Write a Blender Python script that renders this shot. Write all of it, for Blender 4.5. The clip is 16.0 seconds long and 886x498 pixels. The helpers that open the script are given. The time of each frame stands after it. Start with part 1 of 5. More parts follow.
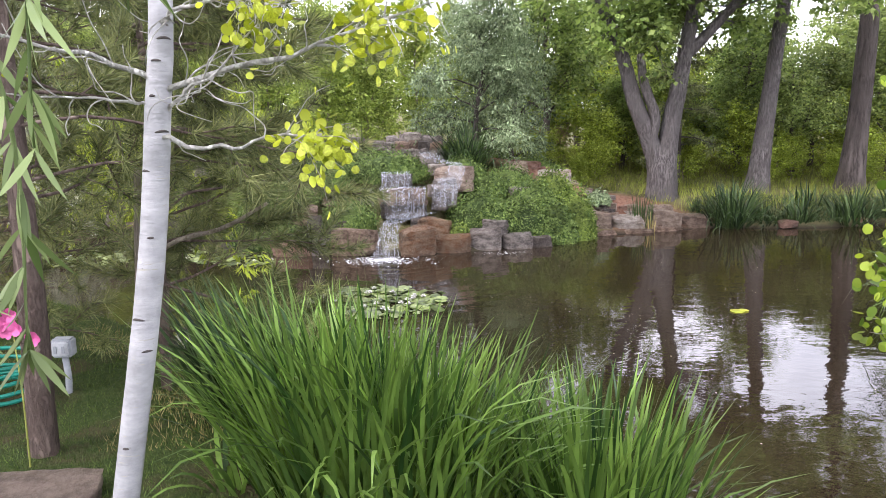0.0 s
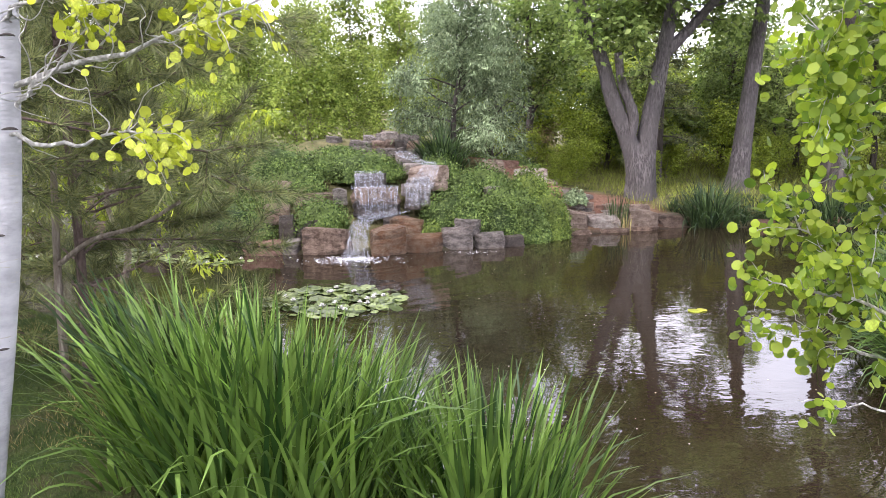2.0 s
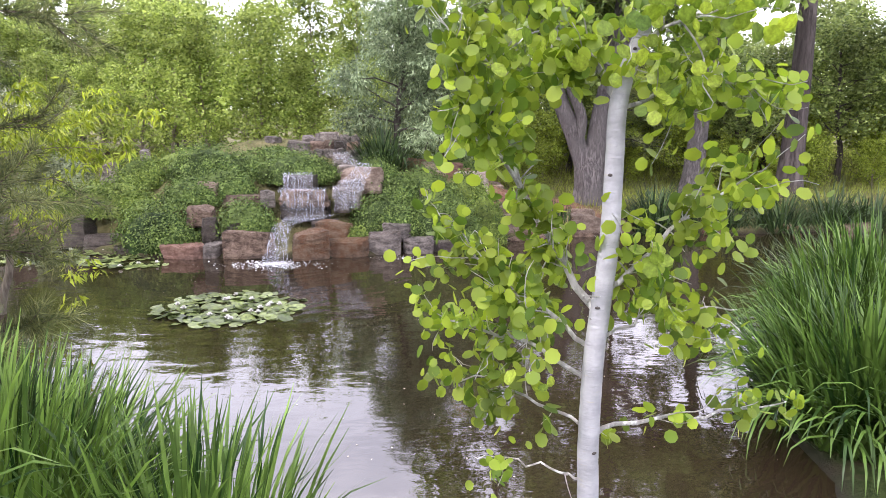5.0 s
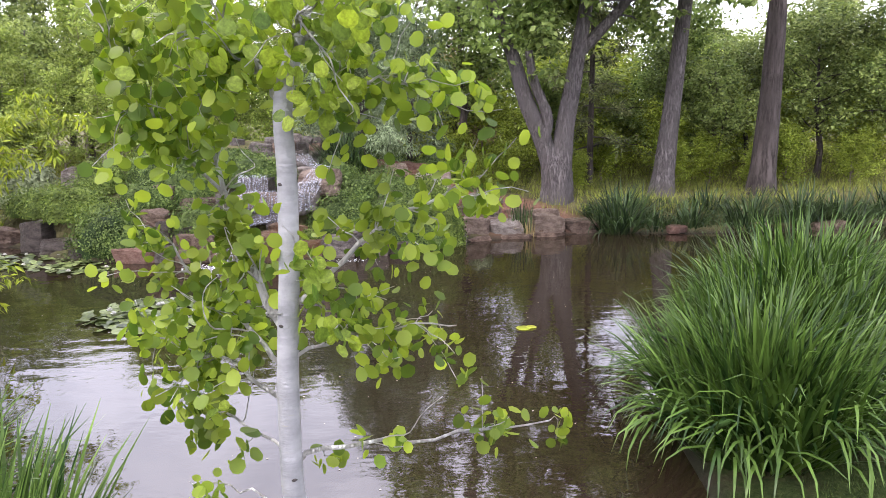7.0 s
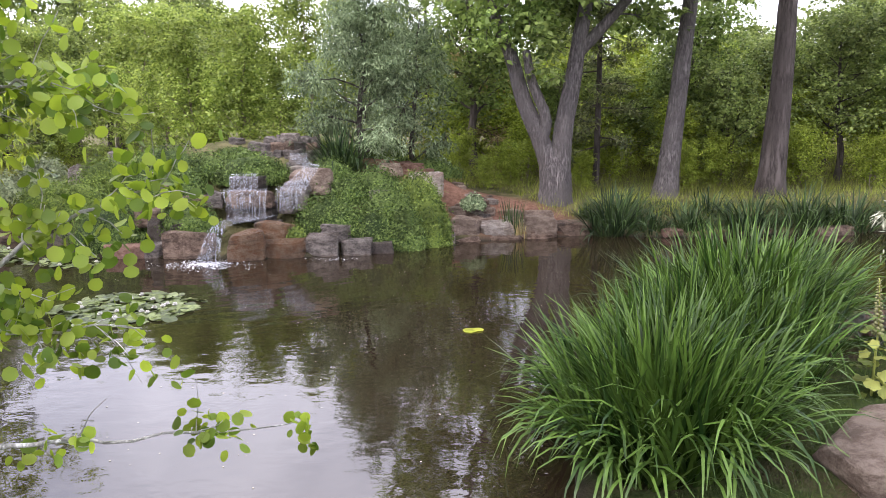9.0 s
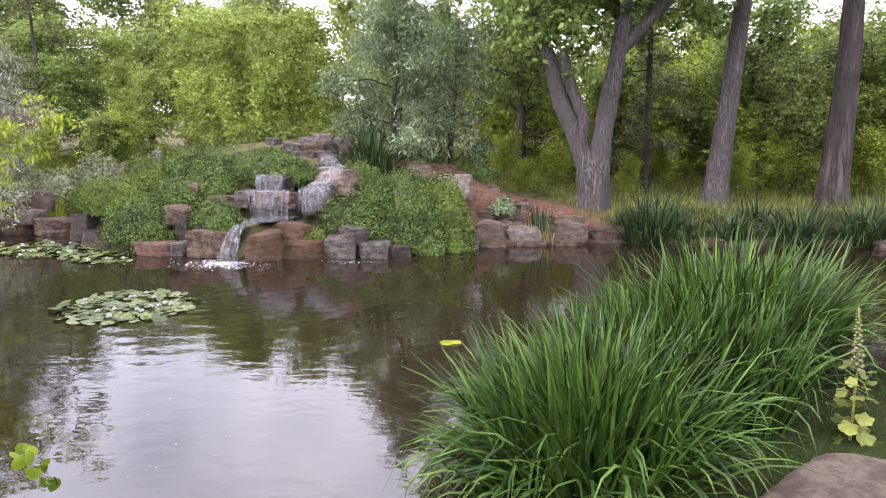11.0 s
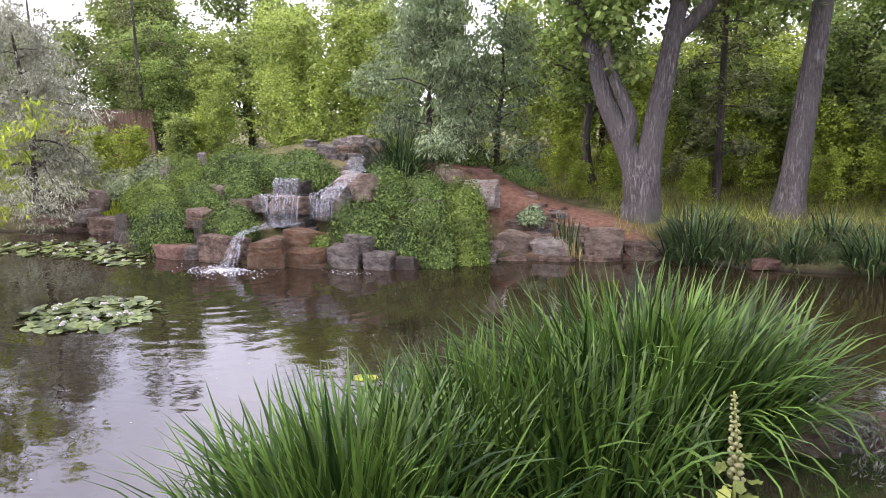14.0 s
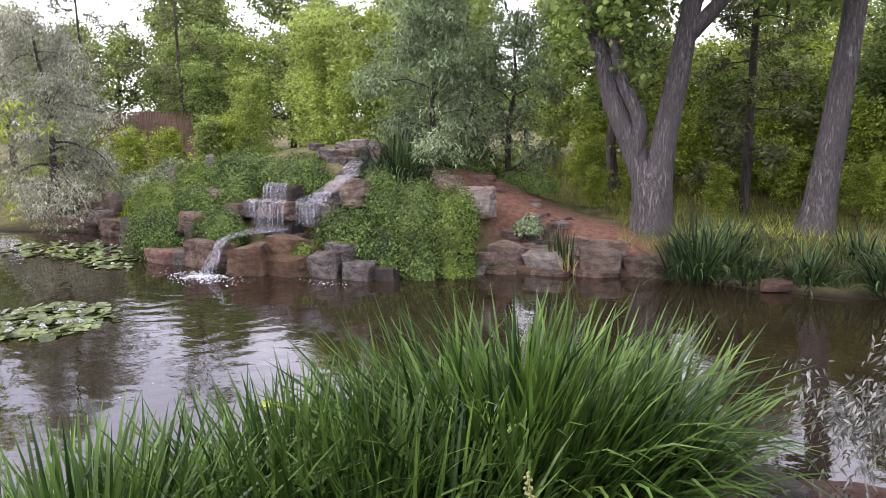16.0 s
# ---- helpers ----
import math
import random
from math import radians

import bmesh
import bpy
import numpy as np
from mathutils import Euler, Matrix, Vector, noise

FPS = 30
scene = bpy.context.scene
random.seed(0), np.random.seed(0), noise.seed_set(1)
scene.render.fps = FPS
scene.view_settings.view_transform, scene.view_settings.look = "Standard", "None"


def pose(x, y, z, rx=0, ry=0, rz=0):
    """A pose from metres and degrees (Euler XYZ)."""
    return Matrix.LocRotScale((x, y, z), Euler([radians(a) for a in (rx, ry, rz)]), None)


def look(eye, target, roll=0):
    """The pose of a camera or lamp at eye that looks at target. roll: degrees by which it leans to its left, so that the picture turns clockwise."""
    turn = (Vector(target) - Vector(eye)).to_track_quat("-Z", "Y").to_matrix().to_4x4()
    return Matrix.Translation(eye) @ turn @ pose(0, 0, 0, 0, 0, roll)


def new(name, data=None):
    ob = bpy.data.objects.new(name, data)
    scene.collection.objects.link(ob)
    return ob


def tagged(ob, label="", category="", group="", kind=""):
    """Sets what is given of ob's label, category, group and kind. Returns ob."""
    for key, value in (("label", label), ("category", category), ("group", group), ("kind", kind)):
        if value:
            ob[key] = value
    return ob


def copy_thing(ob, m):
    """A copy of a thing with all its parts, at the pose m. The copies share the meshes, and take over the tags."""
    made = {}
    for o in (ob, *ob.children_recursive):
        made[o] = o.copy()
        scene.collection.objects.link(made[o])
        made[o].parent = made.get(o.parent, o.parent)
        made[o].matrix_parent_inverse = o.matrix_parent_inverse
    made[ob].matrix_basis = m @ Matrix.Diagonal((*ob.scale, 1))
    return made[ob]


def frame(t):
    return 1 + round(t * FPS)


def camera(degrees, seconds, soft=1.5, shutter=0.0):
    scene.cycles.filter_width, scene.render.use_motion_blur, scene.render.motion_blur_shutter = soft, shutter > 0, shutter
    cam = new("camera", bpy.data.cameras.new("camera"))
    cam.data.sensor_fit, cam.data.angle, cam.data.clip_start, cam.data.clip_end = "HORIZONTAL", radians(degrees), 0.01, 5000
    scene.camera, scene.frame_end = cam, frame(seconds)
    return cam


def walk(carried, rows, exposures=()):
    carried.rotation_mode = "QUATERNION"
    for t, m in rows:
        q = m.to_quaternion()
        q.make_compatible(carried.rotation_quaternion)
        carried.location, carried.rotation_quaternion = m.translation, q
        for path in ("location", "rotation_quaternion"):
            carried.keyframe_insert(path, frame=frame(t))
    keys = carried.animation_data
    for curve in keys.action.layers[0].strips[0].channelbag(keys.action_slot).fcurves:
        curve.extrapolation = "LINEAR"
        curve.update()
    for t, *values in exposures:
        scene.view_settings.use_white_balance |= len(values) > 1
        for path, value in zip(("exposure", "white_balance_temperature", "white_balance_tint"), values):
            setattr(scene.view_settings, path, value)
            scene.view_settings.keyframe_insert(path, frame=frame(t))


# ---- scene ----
cam = camera(62.9, 16.0, soft=0.75)
PATH = [
    (0, (-0.187, 0.085, 2.376), (-0.131, 2.048, 1.997), -0.9),
    (0.5, (-0.09, 0.062, 2.372), (-0.034, 2.025, 1.991), -0.9),
    (1, (0.016, 0.065, 2.366), (0.071, 2.028, 1.986), -0.9),
    (1.5, (0.174, 0.069, 2.359), (0.225, 2.032, 1.979), -0.9),
    (2, (0.36, 0.086, 2.359), (0.406, 2.049, 1.979), -0.9),
    (2.5, (0.566, 0.135, 2.364), (0.61, 2.098, 1.983), -1.0),
    (3, (0.793, 0.206, 2.368), (0.835, 2.169, 1.987), -0.9),
    (3.5, (1.019, 0.275, 2.373), (1.059, 2.237, 1.99), -0.9),
    (4, (1.228, 0.339, 2.373), (1.267, 2.302, 1.99), -1.1),
    (4.2, (1.314, 0.363, 2.373), (1.354, 2.325, 1.991), -0.6),
    (6.3, (2.268, 0.568, 2.371), (2.279, 2.53, 1.988), -0.9),
    (6.5, (2.364, 0.576, 2.371), (2.371, 2.539, 1.989), -1.1),
    (7, (2.627, 0.595, 2.374), (2.624, 2.558, 1.99), -1.1),
    (7.5, (2.914, 0.58, 2.366), (2.898, 2.543, 1.984), -1.2),
    (8, (3.177, 0.576, 2.368), (3.134, 2.538, 1.984), -1.0),
    (8.5, (3.456, 0.597, 2.37), (3.366, 2.558, 1.987), -1.0),
    (9, (3.737, 0.661, 2.365), (3.595, 2.619, 1.982), -1.0),
    (11.5, (5.135, 1.323, 2.374), (4.686, 3.234, 1.995), -1.0),
    (12, (5.438, 1.533, 2.375), (4.925, 3.429, 1.997), -1.1),
    (12.5, (5.752, 1.772, 2.369), (5.172, 3.649, 1.993), -1.3),
    (13, (6.051, 2.041, 2.379), (5.407, 3.897, 2.002), -1.4),
    (13.5, (6.335, 2.357, 2.388), (5.631, 4.19, 2.008), -1.5),
    (14, (6.595, 2.678, 2.39), (5.836, 4.489, 2.009), -1.5),
    (14.5, (6.819, 2.956, 2.389), (6.015, 4.747, 2.008), -1.4),
    (15, (7.062, 3.232, 2.384), (6.213, 5.003, 2.006), -1.4),
    (15.5, (7.305, 3.542, 2.372), (6.408, 5.29, 1.999), -1.4),
    (16, (7.518, 3.845, 2.355), (6.577, 5.571, 1.986), -1.4),
]
walk(cam, [(t, look(eye, target, roll)) for t, eye, target, roll in PATH],
     [(0, 0.0, 6260, 19), (3.5, 0.13, 6200, 23), (7, -0.14, 6200, 23), (9, -0.2, 6230, 21), (12.5, -0.08, 6200, 25), (14, -0.22, 6200, 25), (16, -0.42, 6200, 25)])

# ---- world, sun and exposure ----
world = bpy.data.worlds.new("world")
scene.world = world
world.use_nodes = True
wn, wl = world.node_tree.nodes, world.node_tree.links
sky = wn.new("ShaderNodeTexSky")
sky.sky_type, sky.sun_disc = "NISHITA", False
sky.sun_elevation, sky.sun_rotation = radians(48), radians(235)
sky.air_density, sky.dust_density, sky.ozone_density = 1.0, 4.0, 1.0
veil = wn.new("ShaderNodeMix")
veil.data_type = "RGBA"
veil.inputs["Factor"].default_value = 0.75
cloud_at, cloud, tone = wn.new("ShaderNodeTexCoord"), wn.new("ShaderNodeTexNoise"), wn.new("ShaderNodeMix")
cloud.inputs["Scale"].default_value, cloud.inputs["Detail"].default_value, cloud.inputs["Roughness"].default_value = 2.6, 5, 0.55
tone.data_type = "RGBA"
tone.inputs["A"].default_value, tone.inputs["B"].default_value = (15.5, 16.0, 17.8, 1), (29.0, 29.0, 30.0, 1)
spread = wn.new("ShaderNodeMapRange")
spread.inputs["From Min"].default_value, spread.inputs["From Max"].default_value = 0.38, 0.62
wl.new(cloud_at.outputs["Generated"], cloud.inputs["Vector"])
wl.new(cloud.outputs["Fac"], spread.inputs["Value"])
wl.new(spread.outputs["Result"], tone.inputs["Factor"])
wl.new(tone.outputs["Result"], veil.inputs["B"])
wl.new(sky.outputs["Color"], veil.inputs["A"])
wl.new(veil.outputs["Result"], wn["Background"].inputs["Color"])
wn["Background"].inputs["Strength"].default_value = 0.185

sun = new("sun", bpy.data.lights.new("sun", "SUN"))
sun.data.energy, sun.data.angle, sun.data.color = 2.6, radians(14), (1.0, 0.95, 0.86)
sun.matrix_world = look((-6.0, -4.2, 8.0), (0, 0, 0))

# ---- materials ----


def shader(name, rough=0.6, spec=0.4):
    m = bpy.data.materials.new(name)
    m.use_nodes = True
    b = m.node_tree.nodes["Principled BSDF"]
    b.inputs["Roughness"].default_value = rough
    b.inputs["Specular IOR Level"].default_value = spec
    return m, m.node_tree.nodes, m.node_tree.links, b


def mixed(n, l, factor, a, b):
    x = n.new("ShaderNodeMix")
    x.data_type = "RGBA"
    l.new(factor, x.inputs["Factor"])
    for key, v in (("A", a), ("B", b)):
        if isinstance(v, tuple):
            x.inputs[key].default_value = (*v, 1)
        else:
            l.new(v, x.inputs[key])
    return x.outputs["Result"]


def grain(n, l, scale, detail=6, rough=0.6, stretch=(1, 1, 1), lo=0.35, hi=0.65):
    tc, mp = n.new("ShaderNodeTexCoord"), n.new("ShaderNodeMapping")
    mp.inputs["Scale"].default_value = stretch
    l.new(tc.outputs["Object"], mp.inputs["Vector"])
    t = n.new("ShaderNodeTexNoise")
    t.inputs["Scale"].default_value, t.inputs["Detail"].default_value, t.inputs["Roughness"].default_value = scale, detail, rough
    l.new(mp.outputs["Vector"], t.inputs["Vector"])
    r = n.new("ShaderNodeMapRange")
    r.inputs["From Min"].default_value, r.inputs["From Max"].default_value = lo, hi
    l.new(t.outputs["Fac"], r.inputs["Value"])
    return r.outputs["Result"]


def relief(n, l, b, height, strength, distance):
    u = n.new("ShaderNodeBump")
    u.inputs["Strength"].default_value, u.inputs["Distance"].default_value = strength, distance
    l.new(height, u.inputs["Height"])
    l.new(u.outputs["Normal"], b.inputs["Normal"])


def leafy(name, dark, light, rough=0.45, glow=0.35, patch=1.2):
    """Foliage: each leaf its own tone, larger patches over the crown, light passing through."""
    m, n, l, b = shader(name, rough, 0.22)
    geo, info = n.new("ShaderNodeNewGeometry"), n.new("ShaderNodeObjectInfo")
    add = n.new("ShaderNodeMath")
    add.operation = "ADD"
    l.new(geo.outputs["Random Per Island"], add.inputs[0])
    l.new(info.outputs["Random"], add.inputs[1])
    fr = n.new("ShaderNodeMath")
    fr.operation = "FRACT"
    l.new(add.outputs[0], fr.inputs[0])
    tone = mixed(n, l, fr.outputs[0], dark, light)
    hue = n.new("ShaderNodeHueSaturation")
    l.new(tone, hue.inputs["Color"])
    mr = n.new("ShaderNodeMapRange")
    mr.inputs["To Min"].default_value, mr.inputs["To Max"].default_value = 0.6, 1.35
    l.new(grain(n, l, patch, 3), mr.inputs["Value"])
    l.new(mr.outputs["Result"], hue.inputs["Value"])
    l.new(hue.outputs["Color"], b.inputs["Base Color"])
    tr = n.new("ShaderNodeBsdfTranslucent")
    br = n.new("ShaderNodeHueSaturation")
    br.inputs["Value"].default_value, br.inputs["Saturation"].default_value = 1.3, 1.1
    l.new(hue.outputs["Color"], br.inputs["Color"])
    l.new(br.outputs["Color"], tr.inputs["Color"])
    mx = n.new("ShaderNodeMixShader")
    mx.inputs[0].default_value = 0.8 * glow
    l.new(b.outputs[0], mx.inputs[1])
    l.new(tr.outputs[0], mx.inputs[2])
    l.new(mx.outputs[0], n["Material Output"].inputs["Surface"])
    return m


def bark(name, dark, light, scale=9, stretch=(1, 1, 0.16), depth=0.03):
    m, n, l, b = shader(name, 0.9, 0.2)
    f = grain(n, l, scale, 9, 0.68, stretch, 0.42, 0.58)
    c = mixed(n, l, f, dark, light)
    g = mixed(n, l, grain(n, l, 1.7, 3), c, tuple(0.5 * (a + d) for a, d in zip(dark, light)))
    l.new(g, b.inputs["Base Color"])
    relief(n, l, b, f, 0.9, depth)
    return m


def stone(name, a, c, stain, wet=0.75):
    m, n, l, b = shader(name, wet, 0.35)
    info = n.new("ShaderNodeObjectInfo")
    tint = n.new("ShaderNodeHueSaturation")
    mr = n.new("ShaderNodeMapRange")
    mr.inputs["To Min"].default_value, mr.inputs["To Max"].default_value = 0.55, 0.98
    l.new(info.outputs["Random"], mr.inputs["Value"])
    l.new(mr.outputs["Result"], tint.inputs["Value"])
    c1 = mixed(n, l, grain(n, l, 6, 12, 0.78, (1, 1, 1.6), 0.42, 0.58), a, c)
    c2 = mixed(n, l, grain(n, l, 2.3, 5, 0.7, (1, 1, 2.5), 0.5, 0.68), c1, stain)
    l.new(c2, tint.inputs["Color"])
    l.new(tint.outputs["Color"], b.inputs["Base Color"])
    relief(n, l, b, grain(n, l, 13, 12, 0.8, (1, 1, 1.3), 0.25, 0.75), 1.0, 0.08)
    return m


def plain(name, colour, rough=0.5, metal=0.0):
    m, n, l, b = shader(name, rough)
    c = mixed(n, l, grain(n, l, 25, 5), colour, tuple(0.75 * v for v in colour))
    l.new(c, b.inputs["Base Color"])
    b.inputs["Metallic"].default_value = metal
    return m


IRIS = leafy("iris_leaf", (0.012, 0.036, 0.008), (0.125, 0.215, 0.04), 0.35, 0.14, 2.0)
# Brighter copy of the iris leaf: stronger light on the left clumps, put into colour.
IRIS_LIT = leafy("lit_iris_leaf", (0.016, 0.048, 0.012), (0.22, 0.35, 0.075), 0.35, 0.3, 2.0)
IRIS_FAR = leafy("flag_leaf", (0.012, 0.026, 0.011), (0.083, 0.132, 0.044), 0.4, 0.25, 2.0)
ASPEN = leafy("aspen_leaf", (0.085, 0.15, 0.024), (0.34, 0.43, 0.06), 0.4, 0.6, 2.5)
ASPEN_GOLD = leafy("yellow_aspen_leaf", (0.198, 0.242, 0.022), (0.550, 0.605, 0.088), 0.4, 0.45, 2.5)
NEEDLE = leafy("pine_needle", (0.05, 0.07, 0.025), (0.27, 0.29, 0.115), 0.4, 0.3, 1.5)
WILLOW = leafy("willow_leaf", (0.057, 0.091, 0.026), (0.251, 0.320, 0.132), 0.4, 0.35)
GOLDEN = leafy("golden_willow_leaf", (0.121, 0.176, 0.019), (0.460, 0.532, 0.073), 0.45, 0.45)
SILVER = leafy("silver_leaf", (0.16, 0.165, 0.115), (0.52, 0.53, 0.40), 0.65, 0.25)
BLUISH = leafy("olive_leaf", (0.085, 0.125, 0.062), (0.36, 0.44, 0.25), 0.55, 0.35)
BIRCH = leafy("grove_leaf", (0.13, 0.19, 0.04), (0.48, 0.57, 0.16), 0.45, 0.6, 0.4)
COTTON = leafy("cottonwood_leaf", (0.085, 0.135, 0.036), (0.36, 0.46, 0.14), 0.4, 0.5, 0.5)
WOODS = leafy("woods_leaf", (0.095, 0.14, 0.042), (0.40, 0.48, 0.15), 0.5, 0.42, 0.3)
YELLOWISH = leafy("thicket_leaf", (0.122, 0.167, 0.023), (0.455, 0.546, 0.091), 0.5, 0.4, 0.4)
MAT_GREEN = leafy("groundcover_leaf", (0.03, 0.06, 0.016), (0.19, 0.265, 0.07), 0.65, 0.25, 2.2)
LIME = leafy("lime_groundcover_leaf", (0.05, 0.088, 0.018), (0.22, 0.29, 0.062), 0.65, 0.28, 2.2)
PEWTER = leafy("pewter_leaf", (0.075, 0.077, 0.066), (0.23, 0.235, 0.205), 0.75, 0.15)
SAGE = leafy("sage_leaf", (0.110, 0.138, 0.072), (0.352, 0.396, 0.220), 0.6, 0.2)
LAWN = leafy("lawn_grass", (0.025, 0.052, 0.010), (0.115, 0.17, 0.036), 0.5, 0.3)
MEADOW = leafy("meadow_grass", (0.09, 0.115, 0.018), (0.40, 0.44, 0.10), 0.6, 0.45, 0.5)
STRAW = leafy("dry_grass", (0.165, 0.132, 0.055), (0.506, 0.418, 0.198), 0.7, 0.25)
PAD = leafy("lily_pad", (0.04, 0.06, 0.016), (0.21, 0.26, 0.085), 0.3, 0.1)
PETAL = plain("white_petal", (0.8, 0.78, 0.74), 0.5)
PINK = plain("pink_petal", (0.55, 0.10, 0.28), 0.5)
HOLLY = leafy("hollyhock_leaf", (0.100, 0.139, 0.033), (0.376, 0.406, 0.106), 0.5, 0.35)
BUD = plain("hollyhock_bud", (0.25, 0.25, 0.11), 0.7)

ASH_BARK = bark("cottonwood_bark", (0.085, 0.074, 0.072), (0.245, 0.222, 0.212), 34, (1, 1, 0.2), 0.05)
DARK_BARK = bark("brown_bark", (0.035, 0.028, 0.025), (0.13, 0.11, 0.1), 10)
PINE_BARK = bark("pine_bark", (0.07, 0.05, 0.042), (0.21, 0.16, 0.135), 16, (1, 1, 0.3), 0.03)
TWIG = bark("grey_twig", (0.16, 0.13, 0.1), (0.34, 0.30, 0.24), 30)
PALE_TWIG = bark("pale_twig", (0.36, 0.35, 0.31), (0.6, 0.6, 0.56), 30)


def aspen_bark():
    m, n, l, b = shader("aspen_bark", 0.65, 0.3)
    base = mixed(n, l, grain(n, l, 6, 5, 0.6, (1, 1, 2.0)), (0.25, 0.255, 0.26), (0.40, 0.40, 0.41))
    line = grain(n, l, 9, 3, 0.5, (1.2, 1.2, 9), 0.66, 0.72)
    c = mixed(n, l, line, base, (0.34, 0.33, 0.29))
    spot = grain(n, l, 26, 2, 0.5, (1, 1, 2.2), 0.74, 0.78)
    l.new(mixed(n, l, spot, c, (0.12, 0.11, 0.1)), b.inputs["Base Color"])
    relief(n, l, b, grain(n, l, 30, 6, 0.6, (0.6, 0.6, 3)), 0.35, 0.006)
    return m


WHITE_BARK = aspen_bark()
SCAR = plain("bark_scar", (0.07, 0.06, 0.055), 0.9)

gry = stone("grey_stone", (0.130, 0.111, 0.098), (0.416, 0.364, 0.325), (0.117, 0.078, 0.052))
brn = stone("brown_stone", (0.130, 0.081, 0.055), (0.390, 0.280, 0.208), (0.072, 0.049, 0.036))
org = stone("rusty_stone", (0.25, 0.115, 0.048), (0.36, 0.25, 0.165), (0.07, 0.045, 0.03), 0.5)
red = stone("reddish_stone", (0.221, 0.111, 0.078), (0.403, 0.247, 0.189), (0.130, 0.078, 0.058))
wht = stone("pale_stone", (0.286, 0.234, 0.195), (0.598, 0.533, 0.468), (0.221, 0.130, 0.091))
tan = stone("tan_stone", (0.247, 0.176, 0.130), (0.494, 0.384, 0.299), (0.169, 0.111, 0.078))
drk = stone("wet_dark_stone", (0.07, 0.055, 0.045), (0.17, 0.14, 0.12), (0.05, 0.045, 0.04), 0.35)


def earth():
    m, n, l, b = shader("ground", 0.95, 0.15)
    tc = n.new("ShaderNodeTexCoord")
    sep = n.new("ShaderNodeSeparateXYZ")
    l.new(tc.outputs["Object"], sep.inputs[0])
    lawn = mixed(n, l, grain(n, l, 30, 6), (0.03, 0.055, 0.013), (0.07, 0.095, 0.025))
    lawn = mixed(n, l, grain(n, l, 1.6, 5, 0.6, (1, 1, 1), 0.48, 0.66), lawn, (0.09, 0.066, 0.04))
    dry = mixed(n, l, grain(n, l, 3, 6), (0.09, 0.09, 0.035), (0.20, 0.18, 0.085))
    clay = mixed(n, l, grain(n, l, 12, 7), (0.17, 0.085, 0.055), (0.30, 0.17, 0.12))
    attr = n.new("ShaderNodeAttribute")
    attr.attribute_name = "cover"
    sc = n.new("ShaderNodeSeparateColor")
    l.new(attr.outputs["Color"], sc.inputs[0])
    c = mixed(n, l, sc.outputs["Red"], dry, lawn)
    c = mixed(n, l, sc.outputs["Green"], c, clay)
    c = mixed(n, l, sc.outputs["Blue"], c, (0.035, 0.03, 0.022))
    l.new(c, b.inputs["Base Color"])
    relief(n, l, b, grain(n, l, 22, 8, 0.7), 0.8, 0.04)
    return m


EARTH = earth()


def pond():
    m, n, l, b = shader("pond_water", 0.012, 0.5)
    b.inputs["IOR"].default_value = 1.85
    murk = mixed(n, l, grain(n, l, 0.5, 4), (0.016, 0.0108, 0.006), (0.025, 0.0175, 0.0102))
    l.new(murk, b.inputs["Base Color"])
    tc = n.new("ShaderNodeTexCoord")
    # rings that spread from the foot of the fall
    far = n.new("ShaderNodeVectorMath")
    far.operation = "DISTANCE"
    far.inputs[1].default_value = (-0.75, 11.6, 0)
    l.new(tc.outputs["Object"], far.inputs[0])
    wave = n.new("ShaderNodeMath")
    wave.operation = "MULTIPLY"
    wave.inputs[1].default_value = 19
    l.new(far.outputs["Value"], wave.inputs[0])
    wob = n.new("ShaderNodeMath")
    wob.operation = "MULTIPLY_ADD"
    wob.inputs[1].default_value = 9
    l.new(grain(n, l, 0.9, 3, 0.5, (1, 1, 1), 0.2, 0.8), wob.inputs[0])
    l.new(wave.outputs[0], wob.inputs[2])
    sine = n.new("ShaderNodeMath")
    sine.operation = "SINE"
    l.new(wob.outputs[0], sine.inputs[0])
    fade = n.new("ShaderNodeMapRange")
    fade.inputs["From Min"].default_value, fade.inputs["From Max"].default_value = 0.3, 6.0
    fade.inputs["To Min"].default_value, fade.inputs["To Max"].default_value = 0.11, 0.0
    l.new(far.outputs["Value"], fade.inputs["Value"])
    ring = n.new("ShaderNodeMath")
    ring.operation = "MULTIPLY"
    l.new(sine.outputs[0], ring.inputs[0])
    l.new(fade.outputs["Result"], ring.inputs[1])
    calm = n.new("ShaderNodeMath")
    calm.operation = "MULTIPLY_ADD"
    calm.inputs[1].default_value = 0.28
    l.new(grain(n, l, 3.2, 2, 0.5, (1, 1.5, 1), 0.0, 1.0), calm.inputs[0])
    l.new(ring.outputs[0], calm.inputs[2])
    fine = n.new("ShaderNodeMath")
    fine.operation = "MULTIPLY_ADD"
    fine.inputs[1].default_value = 0.035
    l.new(grain(n, l, 15, 2, 0.5, (1, 1.7, 1), 0.0, 1.0), fine.inputs[0])
    l.new(calm.outputs[0], fine.inputs[2])
    relief(n, l, b, fine.outputs[0], 0.22, 0.05)
    return m


POND = pond()


def falling():
    m, n, l, b = shader("falling_water", 0.12, 0.6)
    b.inputs["Base Color"].default_value = (0.46, 0.48, 0.53, 1)
    clear = n.new("ShaderNodeBsdfTransparent")
    mx = n.new("ShaderNodeMixShader")
    l.new(grain(n, l, 22, 5, 0.6, (2.8, 0.8, 0.12), 0.44, 0.82), mx.inputs[0])
    l.new(clear.outputs[0], mx.inputs[1])
    l.new(b.outputs[0], mx.inputs[2])
    l.new(mx.outputs[0], n["Material Output"].inputs["Surface"])
    return m


FALL = falling()
FOAM = plain("foam", (0.8, 0.82, 0.84), 0.4)

# ---- builders ----


